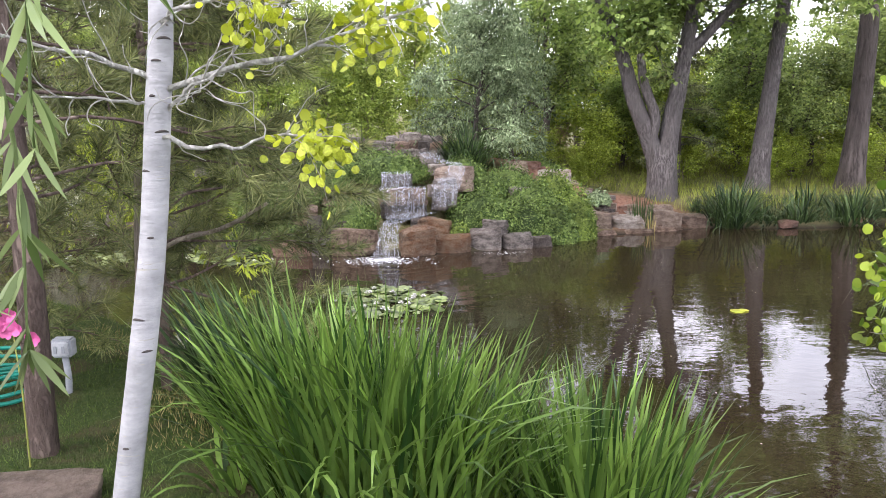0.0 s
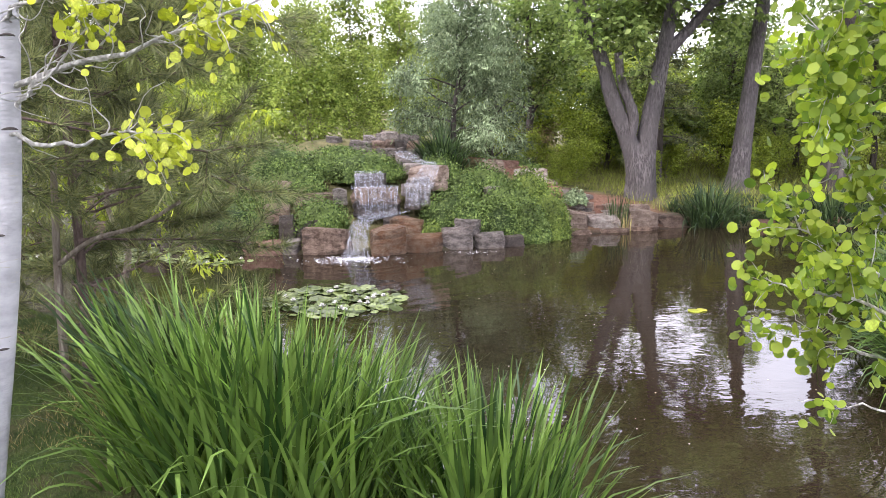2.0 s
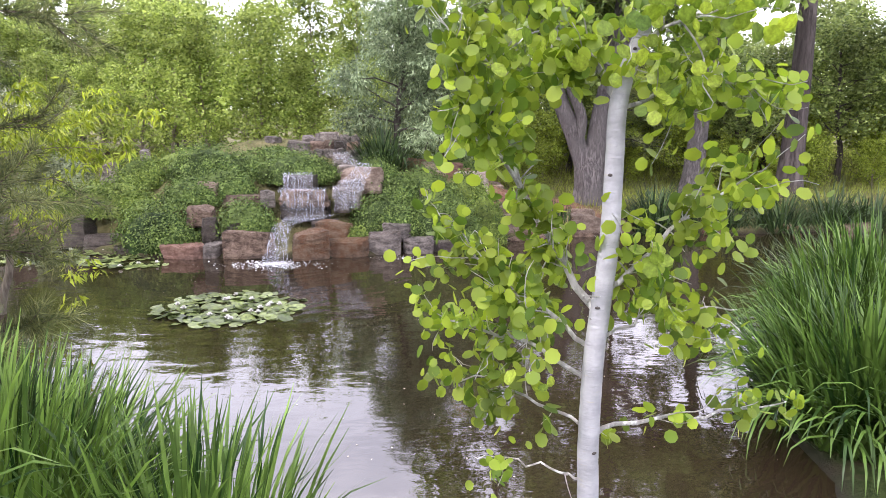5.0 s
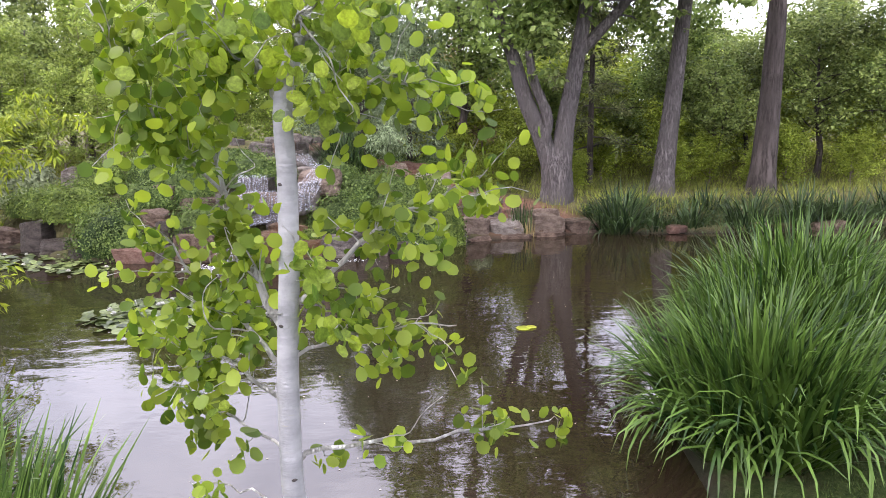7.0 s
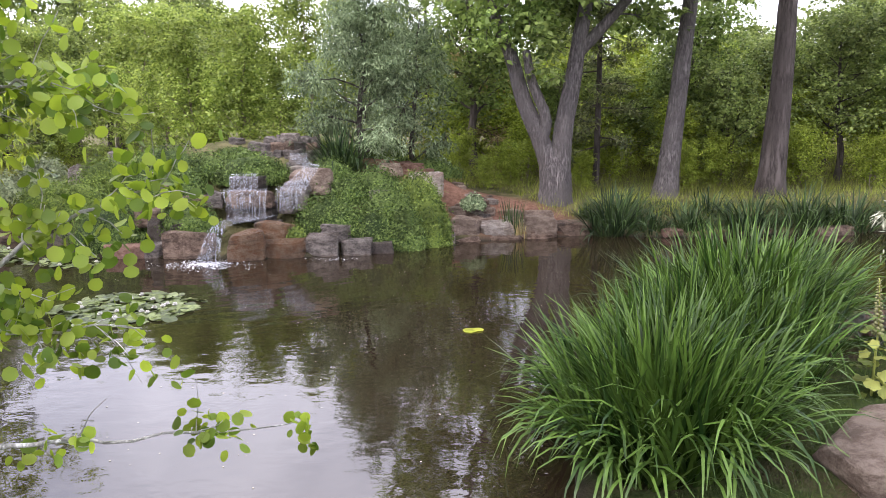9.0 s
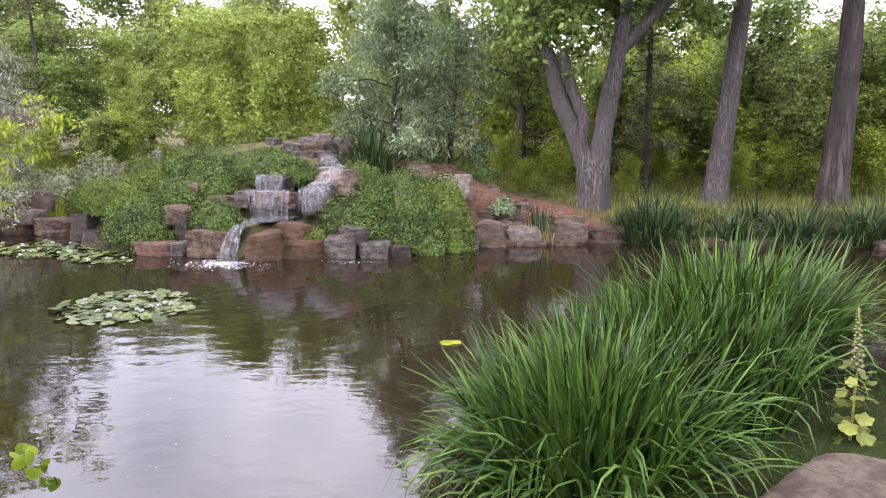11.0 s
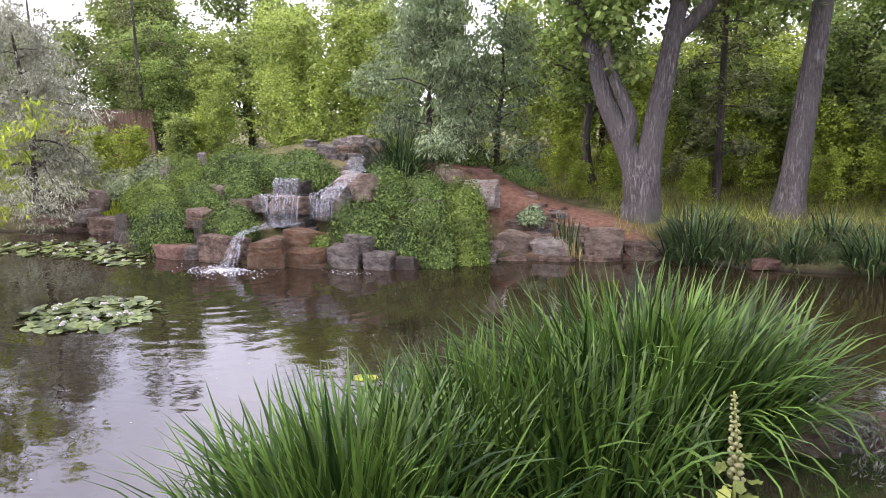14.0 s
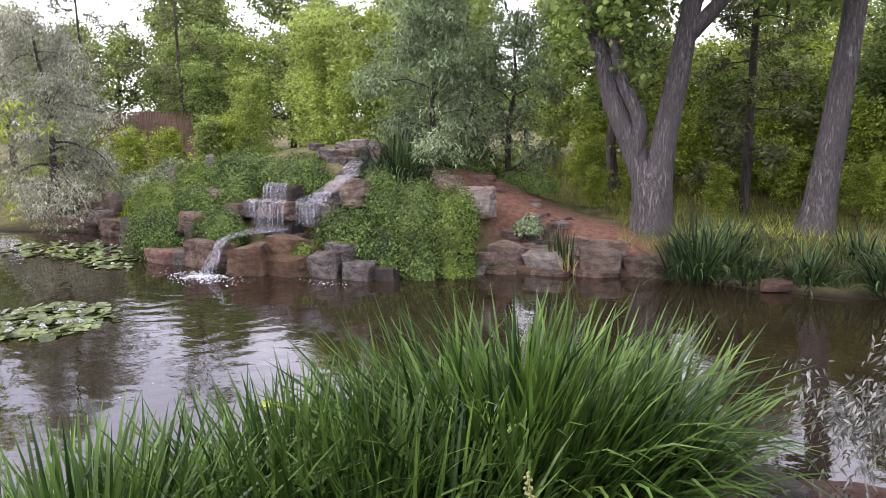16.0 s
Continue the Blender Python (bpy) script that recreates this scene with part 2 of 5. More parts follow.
def part(name, me, material, parent=None, label="", m=None):
    """One mesh object under a thing or a part."""
    if isinstance(me, bmesh.types.BMesh):
        bm, me = me, bpy.data.meshes.new(name)
        bm.to_mesh(me)
        bm.free()
    if material and not me.materials:
        me.materials.append(material)
    ob = new(name, me)
    if parent:
        ob.parent = parent
    if m is not None:
        ob.matrix_basis = m
    return tagged(ob, label)


def thing(name, at, label, category, group="", kind=""):
    ob = new(name)
    ob.empty_display_size = 0.1
    ob.location = at
    return tagged(ob, label, category, group, kind)


def arrays(name, v, f, smooth=True):
    """A mesh from arrays of points and equal-sided faces."""
    v, f = np.asarray(v, np.float32), np.asarray(f, np.int32)
    me = bpy.data.meshes.new(name)
    me.vertices.add(len(v))
    me.vertices.foreach_set("co", v.ravel())
    me.loops.add(f.size)
    me.loops.foreach_set("vertex_index", f.ravel())
    me.polygons.add(len(f))
    me.polygons.foreach_set("loop_start", np.arange(0, f.size, f.shape[1], dtype=np.int32))
    me.polygons.foreach_set("use_smooth", np.full(len(f), smooth))
    me.update(calc_edges=True)
    return me


def joined(bits):
    vs, fs, k = [], [], 0
    for v, f in bits:
        vs.append(v)
        fs.append(f + k)
        k += len(v)
    return np.concatenate(vs), np.concatenate(fs)


def unit(a):
    return a / np.maximum(np.linalg.norm(a, axis=-1, keepdims=True), 1e-9)


def turns(rng, along, lean=None):
    """Frames whose y axis follows 'along' and whose z axis is as near 'lean' as it can be, else random."""
    along = unit(along)
    up = unit(rng.normal(size=along.shape)) if lean is None else np.broadcast_to(lean, along.shape) + 0.25 * rng.normal(size=along.shape)
    side = unit(np.cross(along, up))
    return np.stack([side, along, np.cross(side, along)], axis=2)


def strewn(shape, pos, frames, size):
    """Copies of a small shape, as one set of points and faces."""
    v, f = shape
    size = np.asarray(size)
    if size.ndim == 1:
        size = size[:, None]
    out = np.einsum("nij,nkj->nki", frames, v[None] * size[:, None, :]) + pos[:, None, :]
    faces = (f[None] + (np.arange(len(pos)) * len(v))[:, None, None])
    return out.reshape(-1, 3), faces.reshape(-1, f.shape[1])


SLIM = (np.array([(0, 0, 0), (0.13, 0.4, 0.02), (0, 1, -0.06), (-0.13, 0.4, 0.02)], float), np.array([(0, 1, 2, 3)]))
OVAL = (np.array([(0, 0, 0), (0.36, 0.42, 0.04), (0, 1, -0.05), (-0.36, 0.42, 0.04)], float), np.array([(0, 1, 2, 3)]))
HAIR = (np.array([(0.011, 0, 0), (0, 1, 0), (-0.011, 0, 0)], float), np.array([(0, 1, 2)]))
_a = np.radians(np.array([-90, -35, 10, 55, 90, 125, 170, 215]))
ROUND = (np.array([(0.5 * np.cos(a) * (1 + 0.04 * (i % 2)), 0.5 + 0.5 * np.sin(a), 0.07 * abs(np.cos(a))) for i, a in enumerate(_a)] + [(0, 0.5, -0.02)]),
         np.array([(8, i, (i + 1) % 8) for i in range(8)]))


def tube(pts, radii, seg=8, rough=0.0, rng=None, ridges=0):
    """A tapering limb along a line of points."""
    pts, radii = np.asarray(pts, float), np.asarray(radii, float)
    d = unit(np.gradient(pts, axis=0))
    ref = np.array([1.0, 0.2, 0.1]) if abs(d[0][2]) > 0.7 else np.array([0.1, 0.2, 1.0])
    s = unit(np.cross(d, ref))
    w = np.cross(s, d)
    a = np.linspace(0, 2 * np.pi, seg, endpoint=False)
    rad = radii[:, None] * np.ones(seg)
    if rough:
        rad = rad * (1 + rough * rng.normal(size=rad.shape))
    if ridges:
        rad = rad * (1 + 0.07 * np.sin(a * ridges)[None, :] + 0.05 * np.sin(a * 3 + 1)[None, :])
    v = pts[:, None, :] + rad[:, :, None] * (np.cos(a)[None, :, None] * s[:, None, :] + np.sin(a)[None, :, None] * w[:, None, :])
    n = len(pts)
    f = [(i * seg + j, i * seg + (j + 1) % seg, (i + 1) * seg + (j + 1) % seg, (i + 1) * seg + j) for i in range(n - 1) for j in range(seg)]
    v = np.concatenate([v.reshape(-1, 3), pts[-1:], pts[:1]])
    k = n * seg
    f += [((n - 1) * seg + j, (n - 1) * seg + (j + 1) % seg, k, k) for j in range(seg)]
    f = [q if q[2] != q[3] else (q[0], q[1], q[2], q[2]) for q in f]
    tri = []
    for q in f:
        tri.append(q[:3])
        if q[2] != q[3]:
            tri.append((q[0], q[2], q[3]))
    return v, np.array(tri)


def smoothed(pts, n):
    """A soft curve of n points through the given ones."""
    p = np.asarray(pts, float)
    t = np.linspace(0, len(p) - 1, n)
    i = np.clip(t.astype(int), 0, len(p) - 2)
    u = (t - i)[:, None]
    a, b, c, d = p[np.maximum(i - 1, 0)], p[i], p[i + 1], p[np.minimum(i + 2, len(p) - 1)]
    return 0.5 * (2 * b + (c - a) * u + (2 * a - 5 * b + 4 * c - d) * u ** 2 + (3 * b - a - 3 * c + d) * u ** 3)


def wander(rng, start, way, length, n=7, sag=0.0, wig=0.08):
    """A limb that starts one way, wanders, and sags or rises."""
    d = unit(np.asarray(way, float))
    p, out = np.asarray(start, float), [np.asarray(start, float)]
    for i in range(n - 1):
        d = unit(d + rng.normal(size=3) * wig + np.array([0, 0, -sag]))
        p = p + d * length / (n - 1)
        out.append(p)
    return np.array(out)


# ---- the ground ----
SHORE = np.array([(-14, 12.8), (-9, 13.3), (-6, 14.0), (-4.4, 13.4), (-4.0, 12.6), (-3.2, 12.2), (-2.2, 12.15), (-1.2, 12.1), (-0.1, 12.05),
                  (0.7, 12.2), (1.4, 12.5), (2.4, 13.0), (3.2, 13.5), (4.1, 13.75), (4.9, 14.0), (5.6, 14.1), (6.8, 13.85), (7.7, 13.85),
                  (9.5, 14.1), (12, 14.6), (17, 15.5), (17, 11.5), (12, 10.4), (9.6, 9.2), (8.3, 8.6), (7.4, 8.3), (6.6, 8.0), (5.8, 7.7),
                  (5.0, 7.1), (4.5, 6.3), (4.35, 5.4), (4.3, 4.6), (3.9, 3.8), (3.0, 3.1), (2.2, 2.85), (1.5, 2.9), (0.7, 3.4), (-0.2, 4.1), (-1.0, 4.9), (-1.7, 5.9), (-2.4, 7.0), (-4.2, 8.6), (-8, 10), (-14, 10.5)])


def inland(x, y):
    """Distance from the pond's edge: positive on land, negative in the water."""
    p = np.stack([x.ravel(), y.ravel()], 1)
    best, inside = np.full(len(p), 1e9), np.zeros(len(p), bool)
    for a, b in zip(SHORE, np.roll(SHORE, -1, 0)):
        ab = b - a
        t = np.clip(((p - a) @ ab) / (ab @ ab), 0, 1)
        best = np.minimum(best, np.linalg.norm(p - a - t[:, None] * ab, axis=1))
        cross = (a[1] > p[:, 1]) != (b[1] > p[:, 1])
        with np.errstate(divide="ignore", invalid="ignore"):
            inside ^= cross & (p[:, 0] < (b[0] - a[0]) * (p[:, 1] - a[1]) / (b[1] - a[1]) + a[0])
    return np.where(inside, -best, best).reshape(x.shape)


def ease(a, lo, hi):
    t = np.clip((a - lo) / (hi - lo), 0, 1)
    return t * t * (3 - 2 * t)


def height(x, y):
    x, y = np.asarray(x, float), np.asarray(y, float)
    d = inland(x, y)
    near = ease(y, 11.5, 9.5)
    bank = np.where(d > 0, (0.14 + 0.48 * ease(x, 4.5, 0.5)) * ease(d, -0.05, 1.1) * near + (1 - near) * (0.08 + 0.35 * ease(d, 0, 1.5) + 0.25 * ease(d, 1.5, 9)), 0.0)
    hill = 1.25 * np.exp(-((x + 1.3) / 2.9) ** 2 - ((y - 15.6) / 2.0) ** 2) + 0.35 * np.exp(-((x + 4.2) / 2.2) ** 2 - ((y - 14.8) / 1.6) ** 2)
    hill = hill + 0.45 * np.exp(-((x - 1.9) / 1.2) ** 2 - ((y - 15.4) / 1.4) ** 2)
    bumps = 0.03 * np.sin(x * 2.1 + 1.3 * np.sin(y * 1.7)) * np.sin(y * 2.6) + 0.25 * np.sin(x * 0.11 + 2) * np.sin(y * 0.09) * ease(d, 8, 40)
    land = bank + hill * ease(d, 0.05, 1.6) + bumps * ease(d, 0, 0.5)
    return np.where(d > 0, land, -0.75 * ease(-d, 0, 1.0) + 0.02)


def axis(lo, hi, step):
    mid = np.arange(lo, hi + step, step)
    grow = np.cumsum(step * 1.22 ** np.arange(1, 40))
    grow = grow[grow < 900]
    return np.concatenate([lo - grow[::-1], mid, hi + grow])


gx, gy = np.meshgrid(axis(-10, 13, 0.13), axis(-3, 22, 0.13))
gz = height(gx, gy)
rows_, cols_ = gx.shape
ids = np.arange(rows_ * cols_).reshape(rows_, cols_)
quads = np.stack([ids[:-1, :-1], ids[:-1, 1:], ids[1:, 1:], ids[1:, :-1]], -1).reshape(-1, 4)
gm = arrays("ground", np.stack([gx, gy, gz], -1).reshape(-1, 3), quads)
gd = inland(gx, gy)
lawn_w = ease(gy, 11.5, 9.5)
TRAIL = np.array([(4.4, 14.1), (3.9, 14.7), (3.1, 15.2), (2.3, 15.7), (1.5, 16.3), (0.8, 17.2), (0.2, 18.5)])
td = np.full(gx.shape, 9.0)
for a, b in zip(TRAIL[:-1], TRAIL[1:]):
    ab = b - a
    t = np.clip(((gx - a[0]) * ab[0] + (gy - a[1]) * ab[1]) / (ab @ ab), 0, 1)
    td = np.minimum(td, np.hypot(gx - a[0] - t * ab[0], gy - a[1] - t * ab[1]))
clay_w = ease(td, 1.35, 0.75)
cover = np.stack([lawn_w, clay_w, ease(-gd, -0.12, 0.1), np.ones_like(gx)], -1).astype(np.float32)
ca = gm.color_attributes.new("cover", "FLOAT_COLOR", "POINT")
ca.data.foreach_set("color", cover.ravel())
part("ground", gm, EARTH)
tagged(bpy.data.objects["ground"], "grassy ground with a red clay path and a low mound", "ground", kind="structure")

wx, wy = np.meshgrid(np.linspace(-15, 18, 34), np.linspace(2.5, 16.2, 15))
wid = np.arange(wx.size).reshape(wx.shape)
pm = arrays("water", np.stack([wx, wy, 0 * wx], -1).reshape(-1, 3), np.stack([wid[:-1, :-1], wid[:-1, 1:], wid[1:, 1:], wid[1:, :-1]], -1).reshape(-1, 4))
tagged(part("water", pm, POND), "murky brown pond water mirroring sky and trees", "water", kind="structure")


def on_ground(x, y):
    return float(height(np.array([[x]]), np.array([[y]]))[0, 0])


# ---- rocks ----
NAMES = {gry: "grey", brn: "brown", org: "rusty orange", red: "reddish", wht: "pale", tan: "tan", drk: "dark wet"}
rock_rng = np.random.default_rng(5)


def rock_shape(rng, w, d, h, n=13):
    """A split, blocky stone: a block cut by a few steep planes, chipped along its edges and roughened."""
    g = np.linspace(-1, 1, n)
    pts, faces = {}, []

    def vid(p):
        key = tuple(np.round(p, 4))
        return pts.setdefault(key, len(pts))
    for ax in range(3):
        for s in (-1, 1):
            for i in range(n - 1):
                for j in range(n - 1):
                    q = []
                    for k, m in ((0, 0), (1, 0), (1, 1), (0, 1)):
                        p = [0, 0, 0]
                        p[ax], p[(ax + 1) % 3], p[(ax + 2) % 3] = s, g[i + k], g[j + m]
                        q.append(vid(p))
                    faces.append(q if s > 0 else q[::-1])
    v = np.array(list(pts.keys()))
    v = v / np.maximum((np.abs(v) ** 24).sum(1, keepdims=True), 1e-6) ** (1 / 24)
    cuts = [(np.array([np.cos(a), np.sin(a), rng.uniform(-0.15, 0.35)]), rng.uniform(0.86, 1.10)) for a in rng.uniform(0, 6.28, 5)]
    cuts += [(np.array([rng.normal() * 0.2, rng.normal() * 0.2, 1.0]), rng.uniform(0.85, 0.98)) for _ in range(2)]
    cuts += [(rng.normal(size=3), rng.uniform(1.12, 1.4)) for _ in range(5)]
    for k, reach in cuts:
        k = unit(k)
        v = v - np.maximum(v @ k - reach, 0)[:, None] * k
    o = Vector(rng.uniform(-50, 50, 3))
    size = np.array([w, d, h]) * 0.5
    big = min(w, d, h * 2)
    for i in range(len(v)):
        p = Vector(v[i] * size) + o
        e = noise.noise_vector(p * (2.2 / big)) * 0.04 + noise.noise_vector(p * (6.0 / big)) * 0.035 + noise.noise_vector(p * (15.0 / big)) * 0.03
        v[i] += np.array(e)
    seam = rng.uniform(-0.5, 0.5)
    v[:, :2] *= 1 - 0.05 * np.exp(-((v[:, 2:3] - seam - 0.12 * v[:, :1]) / 0.09) ** 2)
    v = v * size
    v[:, 2] -= v[:, 2].min()
    return v, np.array(faces)


def rock(mat, x, y, z, w, d, h, turn=None, name="rock", label="", group="rocks of the far bank"):
    rng = rock_rng
    sink = min(0.12, max(0.02, z - on_ground(x, y))) if z > 0.2 else 0.0
    v, f = rock_shape(rng, w * 0.95, d * 0.95, h * 0.94 + sink)
    ob = part(name, arrays(name, v, f, False), mat, None, label or NAMES[mat] + " split boulder on the pond bank")
    ob.matrix_basis = pose(x, y, z - sink - 0.01, 0, 0, rng.uniform(-14, 14) if turn is None else turn)
    tagged(ob, category="rock", group=group)
    return ob


# the fall's own stones
rock(org, -0.27, 11.98, -0.02, 0.62, 0.48, 0.52, 8)
rock(brn, -1.29, 12.20, -0.02, 0.85, 0.55, 0.49, -4)
rock(org, 0.05, 12.46, 0.27, 0.66, 0.46, 0.30, 6)
rock(org, 0.27, 12.23, -0.04, 0.78, 0.50, 0.37, -3)
rock(gry, 0.90, 12.34, -0.04, 0.60, 0.42, 0.46)
rock(gry, 1.09, 12.52, 0.30, 0.50, 0.36, 0.21)
rock(gry, 1.45, 12.38, -0.04, 0.54, 0.38, 0.33)
rock(drk, 1.86, 12.47, -0.04, 0.43, 0.30, 0.26)
rock(red, -2.38, 12.2, -0.02, 0.80, 0.46, 0.27)
rock(gry, -1.90, 12.14, -0.02, 0.32, 0.24, 0.29)
rock(drk, -1.51, 12.55, 0.30, 0.78, 0.5, 0.29)
rock(brn, -2.24, 12.67, 0.55, 0.5, 0.38, 0.26)
rock(drk, -2.02, 12.49, 0.22, 0.32, 0.24, 0.42)
rock(brn, -0.53, 13.02, 0.84, 0.95, 0.60, 0.19, 3)
rock(drk, -0.51, 13.05, 0.48, 0.86, 0.56, 0.38, -2)
rock(gry, -0.15, 12.78, 0.36, 0.48, 0.34, 0.16)
rock(drk, -0.63, 13.32, 0.97, 0.60, 0.42, 0.28)
rock(tan, 0.44, 13.62, 1.00, 0.75, 0.52, 0.35, -10)
rock(gry, 0.19, 13.28, 0.94, 0.56, 0.38, 0.12)
rock(gry, 0.24, 13.30, 1.06, 0.50, 0.34, 0.10)
rock(gry, 0.13, 13.02, 0.72, 0.30, 0.24, 0.28)
rock(gry, 0.36, 13.08, 0.76, 0.22, 0.2, 0.24)
rock(gry, -0.04, 14.50, 1.42, 0.36, 0.28, 0.12)
rock(gry, 0.0, 14.22, 1.33, 0.34, 0.26, 0.12)
rock(wht, 0.12, 13.98, 1.26, 0.36, 0.26, 0.11)
rock(brn, -1.55, 13.20, 0.80, 0.95, 0.5, 0.13)
rock(tan, -2.25, 13.30, 0.90, 0.41, 0.29, 0.25)
rock(gry, -1.17, 13.05, 0.82, 0.26, 0.2, 0.19)
rock(gry, -4.45, 14.40, 1.05, 0.38, 0.28, 0.38)
rock(gry, -3.91, 14.85, 1.42, 0.20, 0.16, 0.22)
rock(gry, 1.74, 13.62, 0.72, 0.57, 0.4, 0.21)
# the low wall over the fall
wall_rng = np.random.default_rng(17)
for row, (z, y, x0, x1) in enumerate(((1.44, 14.92, -0.9, 0.14), (1.59, 15.02, -1.15, 0.16), (1.72, 15.12, -0.9, 0.10))):
    x = x0
    while x < x1:
        w = wall_rng.uniform(0.15, 0.3)
        rock((gry, brn, gry, wht, drk)[wall_rng.integers(0, 5)], x + w / 2, y + wall_rng.normal() * 0.03, z, w * 1.08, 0.26, wall_rng.uniform(0.15, 0.21),
             label="rounded stone of the low dry wall over the fall", group="stones of the dry wall")
        x += w
rock(gry, -1.5, 15.3, 1.70, 0.34, 0.28, 0.16)
rock(wht, -0.35, 15.15, 1.86, 0.42, 0.3, 0.07)
# stones below the path
rock(wht, 2.46, 14.40, 0.78, 0.68, 0.42, 0.44, -14)
rock(tan, 3.22, 13.79, -0.02, 0.58, 0.42, 0.46, 5)
rock(wht, 3.80, 13.85, 0.02, 0.64, 0.44, 0.31, -3)
rock(tan, 4.59, 14.10, 0.0, 0.62, 0.46, 0.41, 4)
rock(tan, 4.58, 14.39, 0.33, 0.58, 0.4, 0.12)
rock(brn, 5.26, 14.23, -0.1, 0.82, 0.54, 0.36, 8)
rock(brn, 3.84, 13.70, -0.08, 0.80, 0.40, 0.16, 2)
rock(brn, 4.54, 13.88, -0.08, 0.74, 0.40, 0.17, 3)
rock(gry, 2.85, 13.31, -0.02, 0.40, 0.3, 0.22)
rock(brn, 3.19, 13.56, -0.1, 0.68, 0.42, 0.19)
rock(tan, 2.95, 13.62, 0.1, 0.36, 0.3, 0.2)
pile_rng = np.random.default_rng(19)
for k in range(34):
    u = pile_rng.random()
    x, y = 2.95 + 1.45 * u, 13.95 + 0.75 * pile_rng.random() ** 1.3
    w = pile_rng.uniform(0.12, 0.34)
    rock((tan, wht, brn, gry, tan)[k % 5], x, y, on_ground(x, y) - 0.04, w, w * 0.7, w * pile_rng.uniform(0.35, 0.65), label="split stone tumbled on the clay slope", group="stones of the slope")
rock(red, 2.07, 15.37, 1.10, 0.48, 0.43, 0.2)
rock(red, 2.36, 15.31, 1.02, 0.34, 0.28, 0.16)
rock(tan, 1.74, 14.77, 1.10, 0.47, 0.42, 0.25)
rock(red, 6.94, 13.85, 0.02, 0.40, 0.36, 0.14)
rock(red, 8.57, 14.08, -0.02, 0.36, 0.3, 0.18)
rock(brn, 9.82, 14.10, -0.01, 0.71, 0.50, 0.17)
# the ledge behind the far lilies
rock(tan, -6.09, 14.05, 0.55, 0.40, 0.30, 0.36)
rock(wht, -6.20, 13.80, 0.34, 0.54, 0.38, 0.18)
rock(brn, -5.64, 13.85, -0.02, 1.02, 0.60, 0.40)
rock(brn, -6.65, 13.95, -0.02, 0.86, 0.58, 0.36)
rock(brn, -7.59, 14.09, -0.03, 0.80, 0.5, 0.36)
rock(drk, -4.64, 13.38, -0.02, 0.58, 0.44, 0.60)
rock(drk, -4.05, 12.98, -0.02, 0.75, 0.45, 0.30)
rock(drk, -3.3, 12.5, -0.02, 0.8, 0.45, 0.2)
rock(brn, -7.1, 14.35, 0.30, 0.80, 0.54, 0.35)
rock(tan, -6.6, 14.2, 0.32, 0.5, 0.4, 0.2)
rock(brn, -8.18, 14.2, 0.05, 0.81, 0.50, 0.40)
rock(brn, -8.0, 14.42, 0.36, 0.90, 0.54, 0.40)
rock(brn, -9.15, 14.60, 0.1, 0.86, 0.50, 0.44)
rng = np.random.default_rng(11)
for i in range(46):
    k = rng.integers(0, len(TRAIL) - 2)
    u = rng.random()
    p = TRAIL[k] * (1 - u) + TRAIL[k + 1] * u + rng.normal(size=2) * (0.12 if i % 3 else 0.45)
    s = rng.uniform(0.08, 0.24)
    rock((tan, brn, red, wht)[i % 4], p[0], p[1], on_ground(*p) - 0.02, s * 1.5, s, s * rng.uniform(0.25, 0.5), rng.uniform(0, 180),
         "stepping_stone", "flat " + ("tan", "brown", "red", "pale")[i % 4] + " stone on the clay path", "stones of the path")
rock(tan, 6.27, 5.0, -0.08, 1.12, 0.95, 0.47, 12, "boulder", "large pinkish sandstone boulder beside the flag irises", "stones of the near bank")
rock(tan, 6.98, 7.85, -0.02, 0.5, 0.42, 0.3, 20, "edging_stone", "pale flat edging stone at the pond", "stones of the near bank")
rock(red, 7.75, 8.2, -0.05, 0.95, 0.5, 0.24, 15, "edging_stone", "pinkish flat edging stone at the pond", "stones of the near bank")
rock(gry, 7.3, 8.1, -0.02, 0.4, 0.4, 0.3, 40, "edging_stone", "pale flat edging stone at the pond", "stones of the near bank")
rock(tan, -2.02, 3.2, 0.5, 0.74, 0.4, 0.25, -4, "boulder", "tan sandstone boulder on the lawn", "stones of the near bank")
rock(gry, -0.95, 3.6, 0.4, 0.22, 0.2, 0.26, 10, "edging_stone", "small dark grey stone among iris leaves", "stones of the near bank")

# ---- the fall ----


def sheet(name, pts_l, pts_r, label, lumps=0.02, n=22):
    """A ribbon of falling water between two lines."""
    a, b = smoothed(pts_l, n), smoothed(pts_r, n)
    u = np.linspace(0, 1, 14)[None, :, None]
    v = a[:, None] * (1 - u) + b[:, None] * u
    r = np.random.default_rng(len(name) + n)
    v = v + lumps * r.normal(size=(1, 14, 1)) * np.array([0, -1, 0.1]) + 0.004 * r.normal(size=v.shape)
    i = np.arange(n * 14).reshape(n, 14)
    ob = part(name, arrays(name, v.reshape(-1, 3), np.stack([i[:-1, :-1], i[:-1, 1:], i[1:, 1:], i[1:, :-1]], -1).reshape(-1, 4)), FALL, None, label)
    return tagged(ob, category="waterfall", kind="structure")


